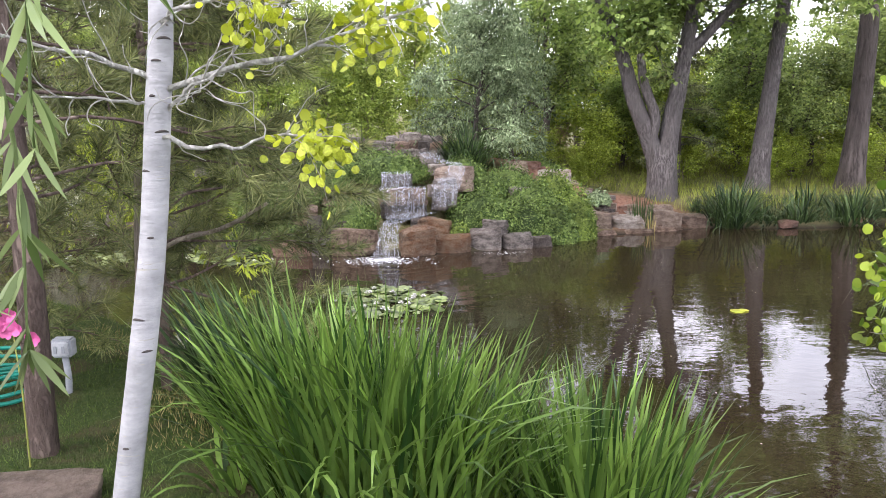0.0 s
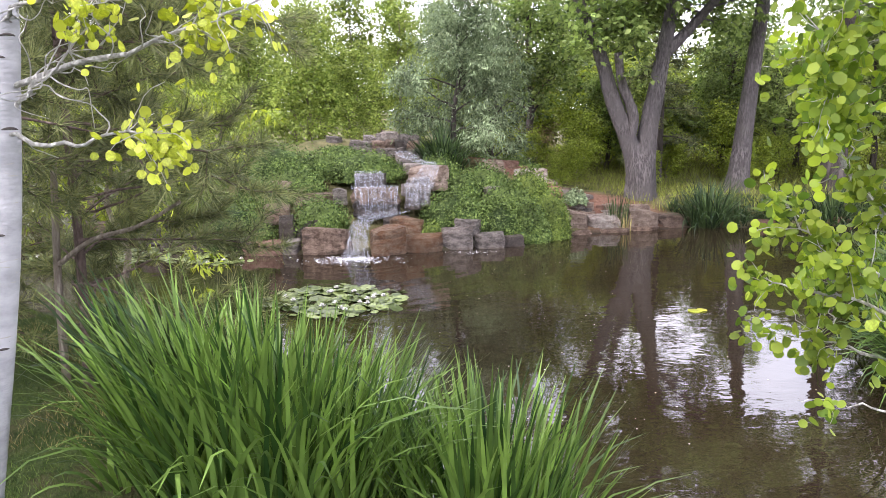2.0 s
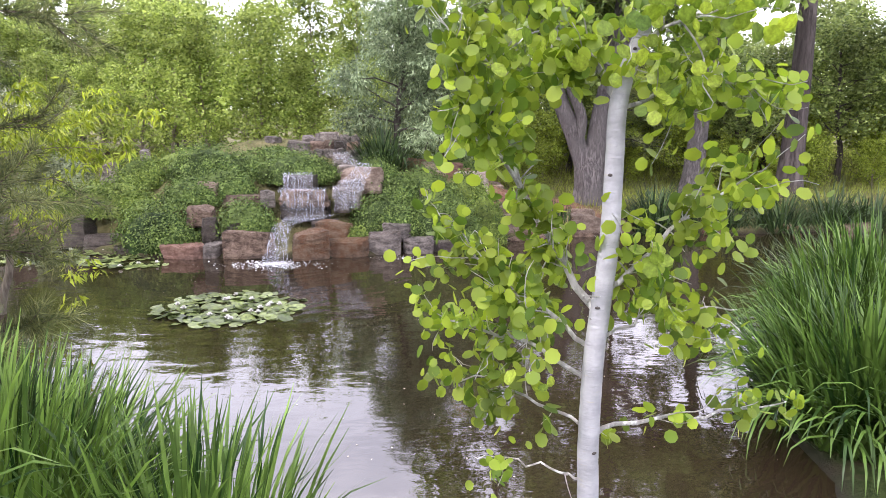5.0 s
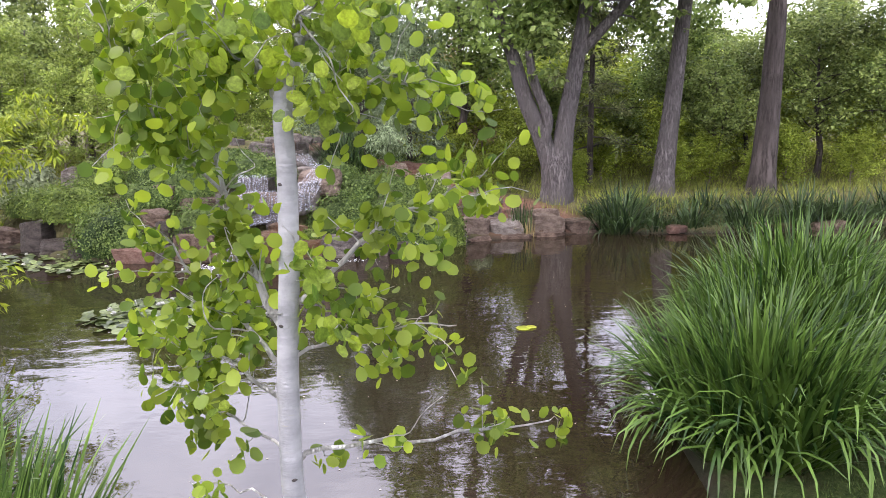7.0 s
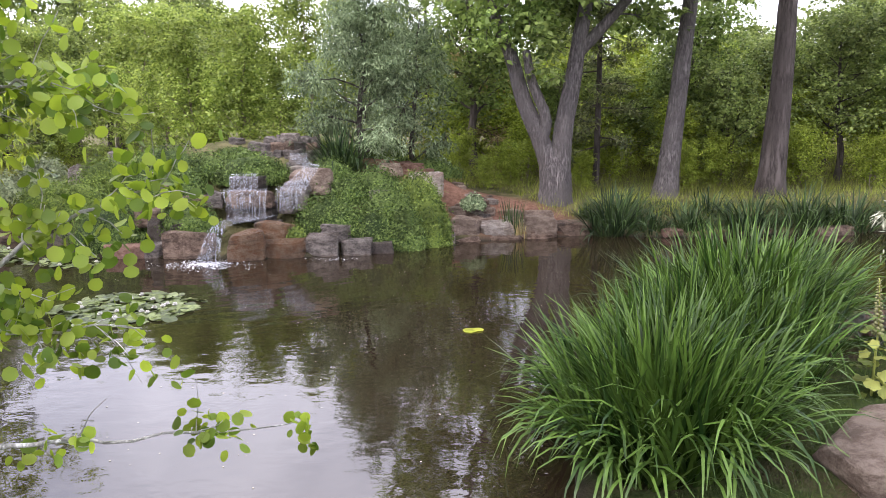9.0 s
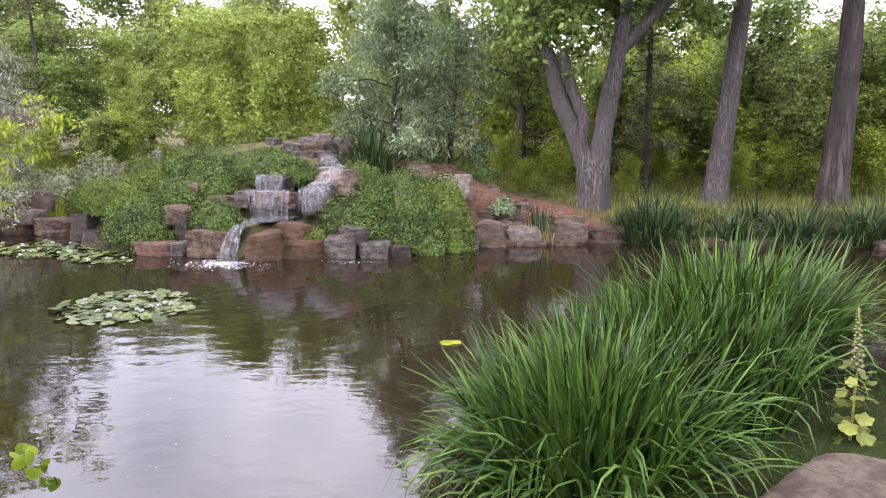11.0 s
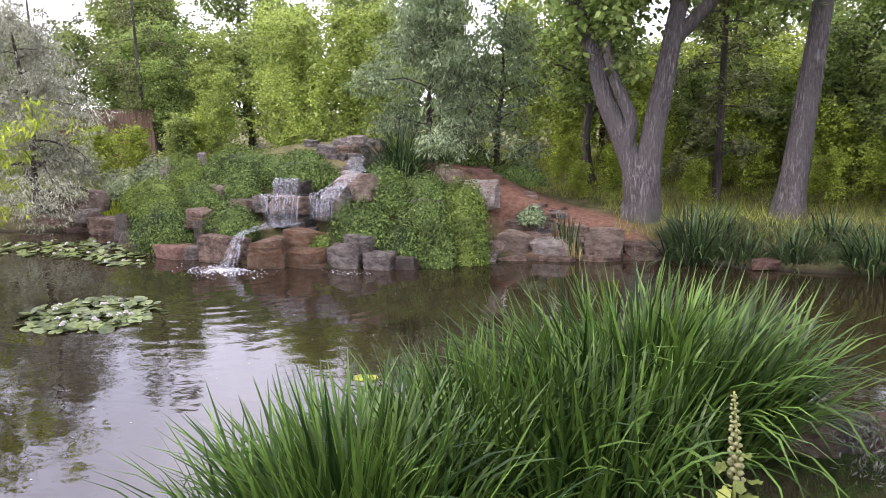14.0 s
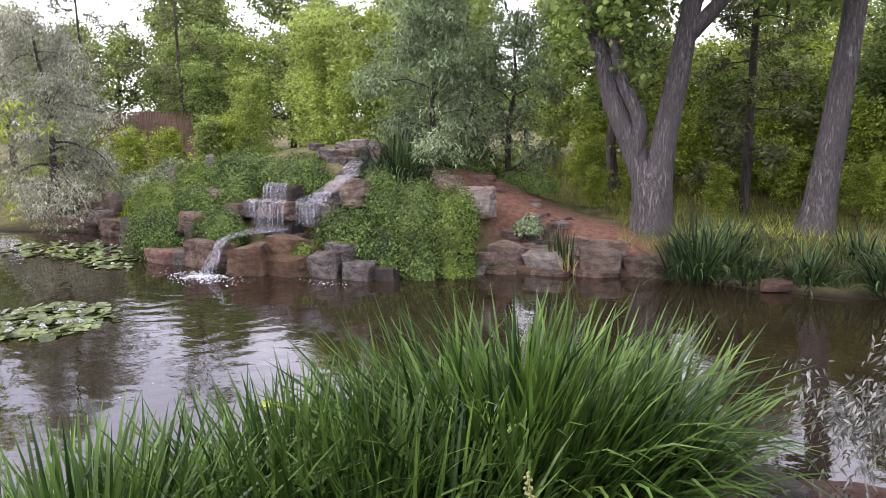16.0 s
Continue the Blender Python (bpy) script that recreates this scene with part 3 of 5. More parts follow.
sheet("waterfall", [(-0.9, 13.3, 1.27), (-0.9, 13.07, 1.255), (-0.9, 13.02, 1.0)], [(-0.38, 13.3, 1.27), (-0.38, 13.07, 1.255), (-0.38, 13.02, 1.0)], "thin curtain of water under the groundcover")
sheet("waterfall", [(-0.95, 12.95, 1.045), (-0.93, 12.70, 1.035), (-0.86, 12.64, 0.92), (-0.82, 12.62, 0.52)],
      [(-0.1, 12.95, 1.045), (-0.1, 12.70, 1.035), (-0.12, 12.64, 0.92), (-0.14, 12.62, 0.52)], "white water pouring over the brown ledge")
sheet("waterfall", [(-0.72, 12.62, 0.60), (-0.80, 12.25, 0.57), (-0.88, 11.92, 0.50), (-0.93, 11.72, 0.24), (-1.02, 11.62, 0.0)],
      [(0.15, 12.6, 0.63), (-0.3, 12.15, 0.585), (-0.54, 11.80, 0.52), (-0.58, 11.64, 0.24), (-0.56, 11.54, 0.0)], "white water running between rusty boulders into the pond", 0.03)
sheet("waterfall", [(0.28, 13.75, 1.40), (0.30, 13.3, 1.31), (0.16, 13.1, 1.17), (0.1, 12.9, 1.1)], [(0.55, 13.75, 1.40), (0.62, 13.28, 1.30), (0.55, 13.05, 1.16), (0.5, 12.85, 0.98)], "thin water gliding over a pale slab")
sheet("waterfall", [(0.02, 12.95, 1.08), (0.0, 12.78, 1.03), (0.0, 12.74, 0.66)], [(0.42, 12.95, 1.08), (0.45, 12.82, 1.0), (0.42, 12.8, 0.72)], "thin trickles between small stones")
sheet("waterfall", [(-0.22, 14.6, 1.55), (-0.15, 14.3, 1.47), (0.05, 14.05, 1.40), (0.25, 13.75, 1.36)], [(0.1, 14.6, 1.55), (0.2, 14.3, 1.47), (0.35, 14.05, 1.40), (0.6, 13.75, 1.36)], "water stepping down flat ledges")
r = np.random.default_rng(3)
n = 900
ang, rad = r.uniform(0, 2 * np.pi, n), np.abs(r.normal(size=n)) * 0.26
pos = np.stack([-0.82 + rad * np.cos(ang) * 1.5, 11.5 + rad * np.sin(ang) * 0.8, 0.004 + 0.02 * r.random(n) * np.exp(-rad * 4)], 1)
pos2 = np.stack([r.uniform(-2.5, 7.5, 420), r.uniform(4.8, 11.5, 420), np.full(420, 0.003)], 1)
pos2 = pos2[inland(pos2[:, 0], pos2[:, 1]) < -0.3]
pos3 = np.stack([1.15 + 0.2 * r.normal(size=60), 11.9 + 0.07 * r.normal(size=60), np.full(60, 0.004)], 1)
pos = np.concatenate([pos, pos3])
disc = (ROUND[0] * np.array([1, 1, 0.3]) - np.array([0, 0.5, 0]), ROUND[1])
flat = turns(r, np.stack([r.normal(size=len(pos)), r.normal(size=len(pos)), 0 * pos[:, 0]], 1), np.array([0, 0, -1.0]))
tagged(part("foam", arrays("foam", *strewn(disc, pos, flat, r.uniform(0.006, 0.03, len(pos)))), FOAM), "white foam at the foot of the fall", "foam", kind="stuff")
flat = turns(r, np.stack([r.normal(size=len(pos2)), r.normal(size=len(pos2)), 0 * pos2[:, 0]], 1), np.array([0, 0, -8.0]))
tagged(part("floating_specks", arrays("floating_specks", *strewn(disc, pos2, flat, r.uniform(0.006, 0.016, len(pos2)))), plain("speck", (0.45, 0.42, 0.33))), "pale specks floating on the pond", "debris", kind="stuff")

# ---- water lilies ----


def lilies(cx, cy, rx, ry, n, seed, group):
    r = np.random.default_rng(seed)
    t = thing("water_lily", (cx, cy, 0), "floating patch of pale green water lily pads with white flowers", "water lily", group)
    a = np.radians(np.linspace(-80, 260, 15))
    shp = (np.concatenate([np.array([(0, 0, 0)]), np.stack([np.cos(a), np.sin(a), 0.03 * np.sin(3 * a)], 1)]), np.array([(0, i, i + 1) for i in range(1, 15)]))
    kinds = []
    for k in range(5):
        v = shp[0].copy()
        v[:, 2] += (0.02, 0.05, 0.12, 0.3, 0.0)[k] * v[:, 0] * (1 if k != 3 else np.abs(v[:, 1]))
        kinds.append(arrays("pad", v, shp[1]))
    for i in range(n):
        q, w = np.sqrt(r.random()) * (1 + 0.12 * r.normal()), r.uniform(0, 6.3)
        s = r.uniform(0.045, 0.095)
        part("pad", kinds[r.integers(0, 5)], PAD, t, "", Matrix.LocRotScale((q * rx * np.cos(w), q * ry * np.sin(w), 0.008 + 0.016 * r.random()),
             Euler((r.normal() * 0.15, r.normal() * 0.15, r.uniform(0, 6.3))), (s, s, s)))
    al = np.linspace(0, 2 * np.pi, 11)[:-1]
    d = np.concatenate([np.stack([np.cos(al), np.sin(al), 0.5 + 0 * al], 1), np.stack([np.cos(al + 0.3) * 0.5, np.sin(al + 0.3) * 0.5, 0 * al + 1], 1)])
    fl = arrays("flower", *strewn(OVAL, np.zeros((20, 3)), turns(r, d, np.array([0, 0, 1.0])), np.full(20, 0.045)))
    for i in range(max(3, n // 16)):
        q, w = np.sqrt(r.random()) * 0.85, r.uniform(0, 6.3)
        part("flower", fl, PETAL, t, "white lily flower", pose(q * rx * np.cos(w), q * ry * np.sin(w), 0.03))
    return t


lilies(-0.78, 8.95, 0.85, 0.72, 270, 1, "lily patches")
lilies(-4.75, 12.2, 1.75, 0.75, 240, 2, "lily patches")
lilies(-3.0, 11.55, 0.6, 0.25, 40, 6, "lily patches")
t = thing("floating_leaf", (3.47, 8.15, 0), "single yellow-green lily leaf afloat", "water lily")
part("pad", arrays("pad", *strewn(disc, np.array([(0, 0, 0.01), (0.09, 0.02, 0.012)]), turns(r, np.array([(1.0, 0, 0), (0, 1.0, 0)]), np.array([0, 0, -9.0])), np.array([0.17, 0.12]))), ASPEN_GOLD, t)

# ---- irises ----


def blade_shape(rng, bend, n=7):
    s = np.linspace(0, 1, n)
    ang = bend * s ** 2.2
    y, z = np.cumsum(np.sin(ang)) / n, np.cumsum(np.cos(ang)) / n
    y, z = y - y[0], z - z[0]
    z = z / max(1.0, 1e-6)
    w = 0.5 * np.clip(1 - s, 0, 1) ** 0.55 * (0.85 + 0.3 * s)
    w[-1] = 0.02
    tw = rng.uniform(-0.5, 0.5) * s
    L = np.stack([-w * np.cos(tw) * 0.036, y - w * np.sin(tw) * 0.036, z], 1)
    C = np.stack([0 * w, y + 0.004 * (1 - s), z], 1)
    R = np.stack([w * np.cos(tw) * 0.036, y + w * np.sin(tw) * 0.036, z], 1)
    v = np.stack([L, C, R], 1).reshape(-1, 3)
    f = []
    for i in range(n - 1):
        for j in (0, 1):
            a = i * 3 + j
            f.append((a, a + 1, a + 4, a + 3))
    return v, np.array(f)


brng = np.random.default_rng(21)
BLADES = [blade_shape(brng, b) for b in (0.15, 0.3, 0.45, 0.6, 0.85, 1.1, 1.5, 2.1)]
BLADE_MESH = {}


def iris(name, at, rx, ry, n, tall, mat, seed, label, group, singles=220, spread=0.55, width=1.0, turn=0.0, droop=1.0):
    """A clump of sword leaves: upright inside, arching out at the rim."""
    r = np.random.default_rng(seed)
    t = thing(name, at, label, "iris", group)
    q, w = np.sqrt(r.random(n)), r.uniform(0, 2 * np.pi, n)
    lx, ly = q * rx * np.cos(w), q * ry * np.sin(w)
    c, s = np.cos(turn), np.sin(turn)
    px, py = c * lx - s * ly, s * lx + c * ly
    pz = height(at[0] + px[None], at[1] + py[None])[0]
    pz = np.maximum(pz, -0.15) - at[2] - 0.02
    out = np.arctan2(py, px) + r.normal(size=n) * 0.7
    tilt = spread * q * r.uniform(0.25, 1.0, n) + 0.05 * r.normal(size=n)
    hgt = tall * r.uniform(0.62, 1.08, n) * (1 - 0.12 * q)
    kind = np.clip((r.random(n) ** 1.15 * (2.2 + 5.5 * q) * droop).astype(int), 0, 7)
    zrot = out - np.pi / 2
    cz, sz, ct, st = np.cos(zrot), np.sin(zrot), np.cos(-tilt), np.sin(-tilt)
    M = np.zeros((n, 3, 3))
    M[:, 0, 0], M[:, 0, 1], M[:, 0, 2] = cz, -sz * ct, sz * st
    M[:, 1, 0], M[:, 1, 1], M[:, 1, 2] = sz, cz * ct, -cz * st
    M[:, 2, 1], M[:, 2, 2] = st, ct
    P = np.stack([px, py, pz], 1)
    bits = []
    first = np.argsort(py)[:singles]
    solo = np.zeros(n, bool)
    solo[first] = True
    for k in range(8):
        sel = (kind == k) & ~solo
        if sel.any():
            bits.append(strewn(BLADES[k], P[sel], M[sel], np.stack([np.full(sel.sum(), width), hgt[sel], hgt[sel]], 1)))
    if bits:
        tagged(part("leaves", arrays("leaves", *joined(bits)), mat, t), kind="stuff")
    for i in np.where(solo)[0]:
        key = (int(kind[i]), mat.name)
        if key not in BLADE_MESH:
            BLADE_MESH[key] = arrays("leaf", *BLADES[key[0]])
        part("leaf", BLADE_MESH[key], mat, t, "", Matrix.LocRotScale(Vector(P[i]), Matrix(M[i].tolist()).to_quaternion(), (width, hgt[i], hgt[i])))
    return t


NEAR_IRIS = "flag irises of the near bank"
iris("iris_clump", (-0.85, 4.25, 0.3), 0.66, 0.45, 560, 1.3, IRIS_FAR, 31, "dense dark green flag iris clump at the pond edge", NEAR_IRIS, 150, 0.35, 1.05)
iris("iris_clump", (-0.4, 3.5, 0.3), 0.62, 0.7, 1250, 1.42, IRIS_LIT, 32, "bright green flag iris clump at the pond edge", NEAR_IRIS, 280, 0.5, 0.88, 0.0, 0.95)
iris("iris_clump", (0.64, 3.25, 0.25), 0.36, 0.28, 360, 1.4, IRIS_LIT, 33, "bright green flag iris clump with brown leaf tips", NEAR_IRIS, 200, 0.5, 1.0, -0.4, 0.7)
iris("iris_clump", (-1.02, 3.35, 0.45), 0.2, 0.16, 60, 0.62, IRIS_LIT, 37, "small arching iris tuft beside a stone", NEAR_IRIS, 60, 0.9, 1.0)
iris("iris_clump", (4.88, 5.5, 0.1), 0.60, 0.74, 1400, 1.32, IRIS, 34, "large arching green flag iris clump by the boulder", NEAR_IRIS, 280, 0.85, 1.0, 0.0, 1.6)
iris("iris_clump", (6.05, 7.4, 0.1), 0.95, 0.55, 1500, 1.62, IRIS, 35, "large arching green flag iris clump at the water", NEAR_IRIS, 280, 0.8, 1.0, 0.6, 1.35)
iris("iris_clump", (5.85, 6.35, 0.1), 0.5, 0.4, 420, 1.2, IRIS, 38, "green flag iris clump beside the hollyhock", NEAR_IRIS, 160, 0.6, 0.85, 0.6, 1.2)
iris("iris_clump", (5.25, 6.45, 0.1), 0.6, 0.5, 640, 1.3, IRIS, 36, "green flag iris clump between two larger ones", NEAR_IRIS, 160, 0.5, 0.85, 0.9, 0.8)
FAR_IRIS = "irises and reeds of the far bank"
for k, (x, y, rx, n, tall) in enumerate(((5.95, 14.1, 0.42, 240, 1.15), (6.6, 14.15, 0.3, 80, 0.5), (7.3, 14.1, 0.22, 100, 0.7), (8.35, 14.05, 0.4, 170, 1.0), (9.45, 14.25, 0.35, 150, 1.15), (10.3, 14.4, 0.5, 150, 0.95), (11.6, 14.7, 0.6, 150, 1.0), (7.9, 14.9, 0.3, 50, 0.7), (6.2, 15.0, 0.35, 60, 0.6), (5.5, 14.7, 0.2, 40, 0.45))):
    iris("iris_clump", (x, y, 0.2), rx, 0.3, n, tall, IRIS_FAR, 40 + k, "dark green iris clump on the far bank", FAR_IRIS, 40, 1.05, 1.0, 0, 1.7)
iris("cattail", (4.05, 13.85, 0.1), 0.2, 0.1, 60, 0.85, IRIS_FAR, 51, "thin cattail tuft between bank stones", FAR_IRIS, 40, 0.15, 0.6, 0, 0.3)
iris("cattail", (4.2, 13.7, 0.0), 0.12, 0.08, 24, 0.5, STRAW, 52, "dry straw-coloured cattail leaves", FAR_IRIS, 24, 0.3, 0.6)
iris("fountain_grass", (0.75, 14.75, 1.3), 0.4, 0.3, 210, 1.2, IRIS_FAR, 53, "arching broad-leaved grass under the olive tree", FAR_IRIS, 60, 0.95, 1.2, 0, 2.2)
iris("dry_grass", (2.1, 14.1, 1.0), 0.3, 0.2, 150, 0.45, STRAW, 54, "straw-coloured grass tuft beside the pale rock", FAR_IRIS, 30, 0.6, 0.4)
iris("green_tuft", (2.2, 13.75, 0.75), 0.35, 0.25, 160, 0.45, IRIS, 55, "fresh green weed tuft above the groundcover", FAR_IRIS, 30, 0.4, 0.8)
iris("sedge", (-6.3, 14.4, 0.5), 0.35, 0.3, 200, 0.6, GOLDEN, 56, "yellow-green sedge tuft on the bank", FAR_IRIS, 30, 0.8, 0.5)

# ---- groundcover mounds ----


def mound(x, y, rx, ry, h, mat, n, seed, z=None, leaf=0.042, name="groundcover", label="dense green groundcover mound over the rocks", lumps=5):
    r = np.random.default_rng(seed)
    n = int(n * 2.1)
    z = (on_ground(x, y) - 0.1) if z is None else z
    t = thing(name, (x, y, z), label, "shrub", "groundcover of the far bank")
    cx = np.concatenate([[[0, 0, 1.0]], np.stack([r.uniform(-0.5, 0.5, lumps), r.uniform(-0.45, 0.45, lumps), r.uniform(0.45, 0.75, lumps)], 1)])
    k = r.integers(0, len(cx), n)
    d = unit(r.normal(size=(n, 3)))
    d[:, 2] = np.where(d[:, 2] < -0.15, -d[:, 2], d[:, 2])
    rad = cx[k, 2:3] * (0.86 + 0.1 * r.normal(size=(n, 1)))
    p = (np.concatenate([cx[k, :2], np.zeros((n, 1))], 1) + d * rad) * np.array([rx, ry, h])
    sprig = r.random(n) < 0.12
    p[sprig] *= r.uniform(1.0, 1.12, (sprig.sum(), 1))
    gz = height(x + p[:, 0][None], y + p[:, 1][None])[0] - z
    p[:, 2] = np.maximum(p[:, 2], np.where(gz < -0.4, -0.05, gz - 0.02))
    fr = turns(r, np.cross(d, unit(r.normal(size=(n, 3)))) + 0.3 * d, d * np.array([1, 1, 1.3]) + 0.45 * r.normal(size=(n, 3)))
    part("foliage", arrays("foliage", *strewn(OVAL, p, fr, leaf * r.uniform(0.6, 1.3, n)), False), mat, t)
    core = []
    for c in cx:
        a, b = np.meshgrid(np.linspace(0, 2 * np.pi, 13)[:-1], np.linspace(0.05, 1.7, 7))
        v = np.stack([np.cos(a) * np.sin(b), np.sin(a) * np.sin(b), np.cos(b)], -1).reshape(-1, 3) * c[2] * 0.76
        v = (v + np.array([c[0], c[1], 0])) * np.array([rx, ry, h])
        i = np.arange(84).reshape(7, 12)
        core.append((v, np.stack([i[:-1], i[1:], np.roll(i[1:], -1, 1), np.roll(i[:-1], -1, 1)], -1).reshape(-1, 4)))
    tagged(part("inner_foliage", arrays("inner_foliage", *joined(core)), mat, t), kind="stuff")
    return t


for k, (x, y, rx, ry, base, top, mat, n) in enumerate((
        (-2.92, 12.52, 0.90, 0.52, 0.10, 0.93, MAT_GREEN, 12000), (-1.46, 12.55, 0.64, 0.38, 0.36, 0.97, MAT_GREEN, 7000),
        (-2.60, 13.2, 0.60, 0.42, 0.75, 1.27, MAT_GREEN, 7000), (-2.05, 13.55, 0.64, 0.42, 0.85, 1.45, MAT_GREEN, 7000),
        (-2.5, 14.3, 1.0, 0.6, 1.05, 1.86, MAT_GREEN, 10000), (-0.80, 13.75, 0.82, 0.5, 1.10, 1.70, MAT_GREEN, 9000),
        (-3.9, 13.45, 0.74, 0.5, 0.58, 1.30, LIME, 8000), (-3.85, 14.3, 0.62, 0.45, 0.98, 1.62, LIME, 6000),
        (-1.35, 14.7, 0.55, 0.36, 1.30, 1.68, MAT_GREEN, 6000), (-3.3, 13.05, 0.5, 0.36, 0.4, 1.02, LIME, 5000),
        (-1.7, 14.15, 0.55, 0.4, 1.15, 1.68, MAT_GREEN, 5000), (-4.7, 14.2, 0.7, 0.5, 0.55, 1.15, LIME, 5000),
        (-3.2, 15.1, 1.1, 0.6, 1.1, 1.72, LIME, 6000), (-5.4, 14.6, 0.6, 0.45, 0.5, 1.05, LIME, 4000),
        (0.85, 12.95, 0.70, 0.46, 0.25, 1.02, MAT_GREEN, 10000), (1.68, 12.78, 0.60, 0.40, -0.02, 0.83, MAT_GREEN, 9000),
        (1.83, 13.35, 0.58, 0.42, 0.44, 1.12, MAT_GREEN, 7000), (2.62, 13.1, 0.44, 0.40, -0.02, 1.12, LIME, 8000),
        (2.34, 13.8, 0.46, 0.36, 0.55, 1.34, LIME, 6000), (1.05, 13.7, 0.48, 0.4, 0.72, 1.28, MAT_GREEN, 5000),
        (2.2, 12.85, 0.45, 0.36, -0.02, 0.92, MAT_GREEN, 6000), (1.5, 14.05, 0.6, 0.42, 0.8, 1.36, MAT_GREEN, 5000),
        (0.45, 12.34, 0.24, 0.16, 0.20, 0.50, LIME, 1500), (0.62, 14.3, 0.5, 0.4, 1.12, 1.52, MAT_GREEN, 4000), (0.1, 15.6, 0.9, 0.36, 1.4, 1.82, LIME, 4000))):
    mound(x, y, rx * 0.88, ry * 0.9, (top - base) * 0.96, mat, n, 61 + k, base)
mound(3.35, 14.35, 0.22, 0.2, 0.25, BLUISH, 1200, 79, 0.5, 0.06, "weed_clump", "grey-green weed clump on the clay path")
mound(-5.9, 15.6, 0.6, 0.5, 0.75, SAGE, 5000, 80, 0.75, 0.07, "sage_bush", "rounded pale sage bush")
mound(-6.8, 15.4, 0.8, 0.6, 0.6, SAGE, 4000, 84, 0.6, 0.07, "sage_bush", "rounded pale sage bush")
mound(2.2, 16.6, 0.9, 0.5, 0.45, MAT_GREEN, 4000, 81, 0.9)
mound(1.2, 16.4, 0.6, 0.5, 0.8, MAT_GREEN, 5000, 82, 1.2)

# ---- trees ----


def leaves_at(r, tips, n, sigma, shape, size, droop=0.3, vary=0.35):
    """Leaves in small sprays round the twigs, their blades turned to the sky."""
    m = max(1, n // 12)
    c = tips[r.integers(0, len(tips), m)] + r.normal(size=(m, 3)) * sigma * 0.9
    k = r.integers(0, m, n)
    q = r.normal(size=(n, 3)) * np.array([1, 1, 0.55]) * max(0.045, 0.36 * sigma)
    d = unit(q) * np.array([1, 1, 0.3]) + 0.5 * r.normal(size=(n, 3)) + np.array([0, 0, -droop])
    lean = np.array([0, 0, 1.0]) + 0.6 * unit(q) + 0.45 * r.normal(size=(n, 3))
    return strewn(shape, c[k] + q, turns(r, d, lean), size * r.uniform(1 - vary, 1 + vary, n))


def limbs_of(r, line, radii, count, lo, hi, length, rise, sag, twigs=4, thin=0.42, wig=0.13, arc=None):
    """Limbs and twigs off a trunk line. Gives tubes and the twigs' points."""
    tubes, tips = [], []
    for i in range(count):
        f = lo + (hi - lo) * (i + r.random()) / count
        x = f * (len(line) - 1)
        j = min(int(x), len(line) - 2)
        p = line[j] + (line[j + 1] - line[j]) * (x - j)
        a = (i * 2.4 + r.random()) if arc is None else r.uniform(*arc)
        L = length * (1.1 - 0.55 * (f - lo) / max(hi - lo, 1e-3)) * r.uniform(0.7, 1.15)
        q = wander(r, p, (np.cos(a), np.sin(a), rise), L, 8, sag, wig)
        r0 = radii[j] * thin
        tubes.append(tube(q, np.linspace(r0, r0 * 0.18, 8), 6))
        tips.append(q[3:])
        for _ in range(twigs):
            m = r.integers(2, 7)
            w = wander(r, q[m], unit(q[m] - q[m - 1]) + 0.9 * r.normal(size=3), L * r.uniform(0.2, 0.45), 5, sag, 0.2)
            tubes.append(tube(w, np.linspace(r0 * 0.3, r0 * 0.08, 5), 4))
            tips.append(w[1:])
    return tubes, np.concatenate(tips)


def tree(name, at, tall, r0, label, group, bark_mat, leaf_mat, n, shape, size, seed, lean=(0, 0), count=14, lo=0.25, hi=0.98, length=1.6, rise=0.5, sag=0.03, sigma=0.25, twigs=4, droop=0.3, wig=0.06, category="tree"):
    r = np.random.default_rng(seed)
    t = thing(name, at, label, category, group)
    line = smoothed([(0, 0, -0.15)] + [(lean[0] * s + wig * r.normal(), lean[1] * s + wig * r.normal(), tall * s) for s in (0.2, 0.4, 0.6, 0.8, 1.0)], 16)
    rad = r0 * (1 - 0.85 * np.linspace(0, 1, 16)) * (1 + 0.5 * np.exp(-np.linspace(0, 1, 16) * 18))
    part("trunk", arrays("trunk", *tube(line, rad, 10, 0.03, r)), bark_mat, t)
    tubes, tips = limbs_of(r, line, rad, count, lo, hi, length, rise, sag, twigs)
    tagged(part("branchwork", arrays("branchwork", *joined(tubes)), bark_mat, t), kind="stuff")
    part("crown", arrays("crown", *leaves_at(r, tips, n, sigma, shape, size, droop), False), leaf_mat, t)
    return t


def planted(ob, x, y, turn, s, z=None):
    z = on_ground(x, y) if z is None else z
    c = copy_thing(ob, pose(x, y, z, 0, 0, turn))
    c.scale = (s, s, s * 1.0)
    return c


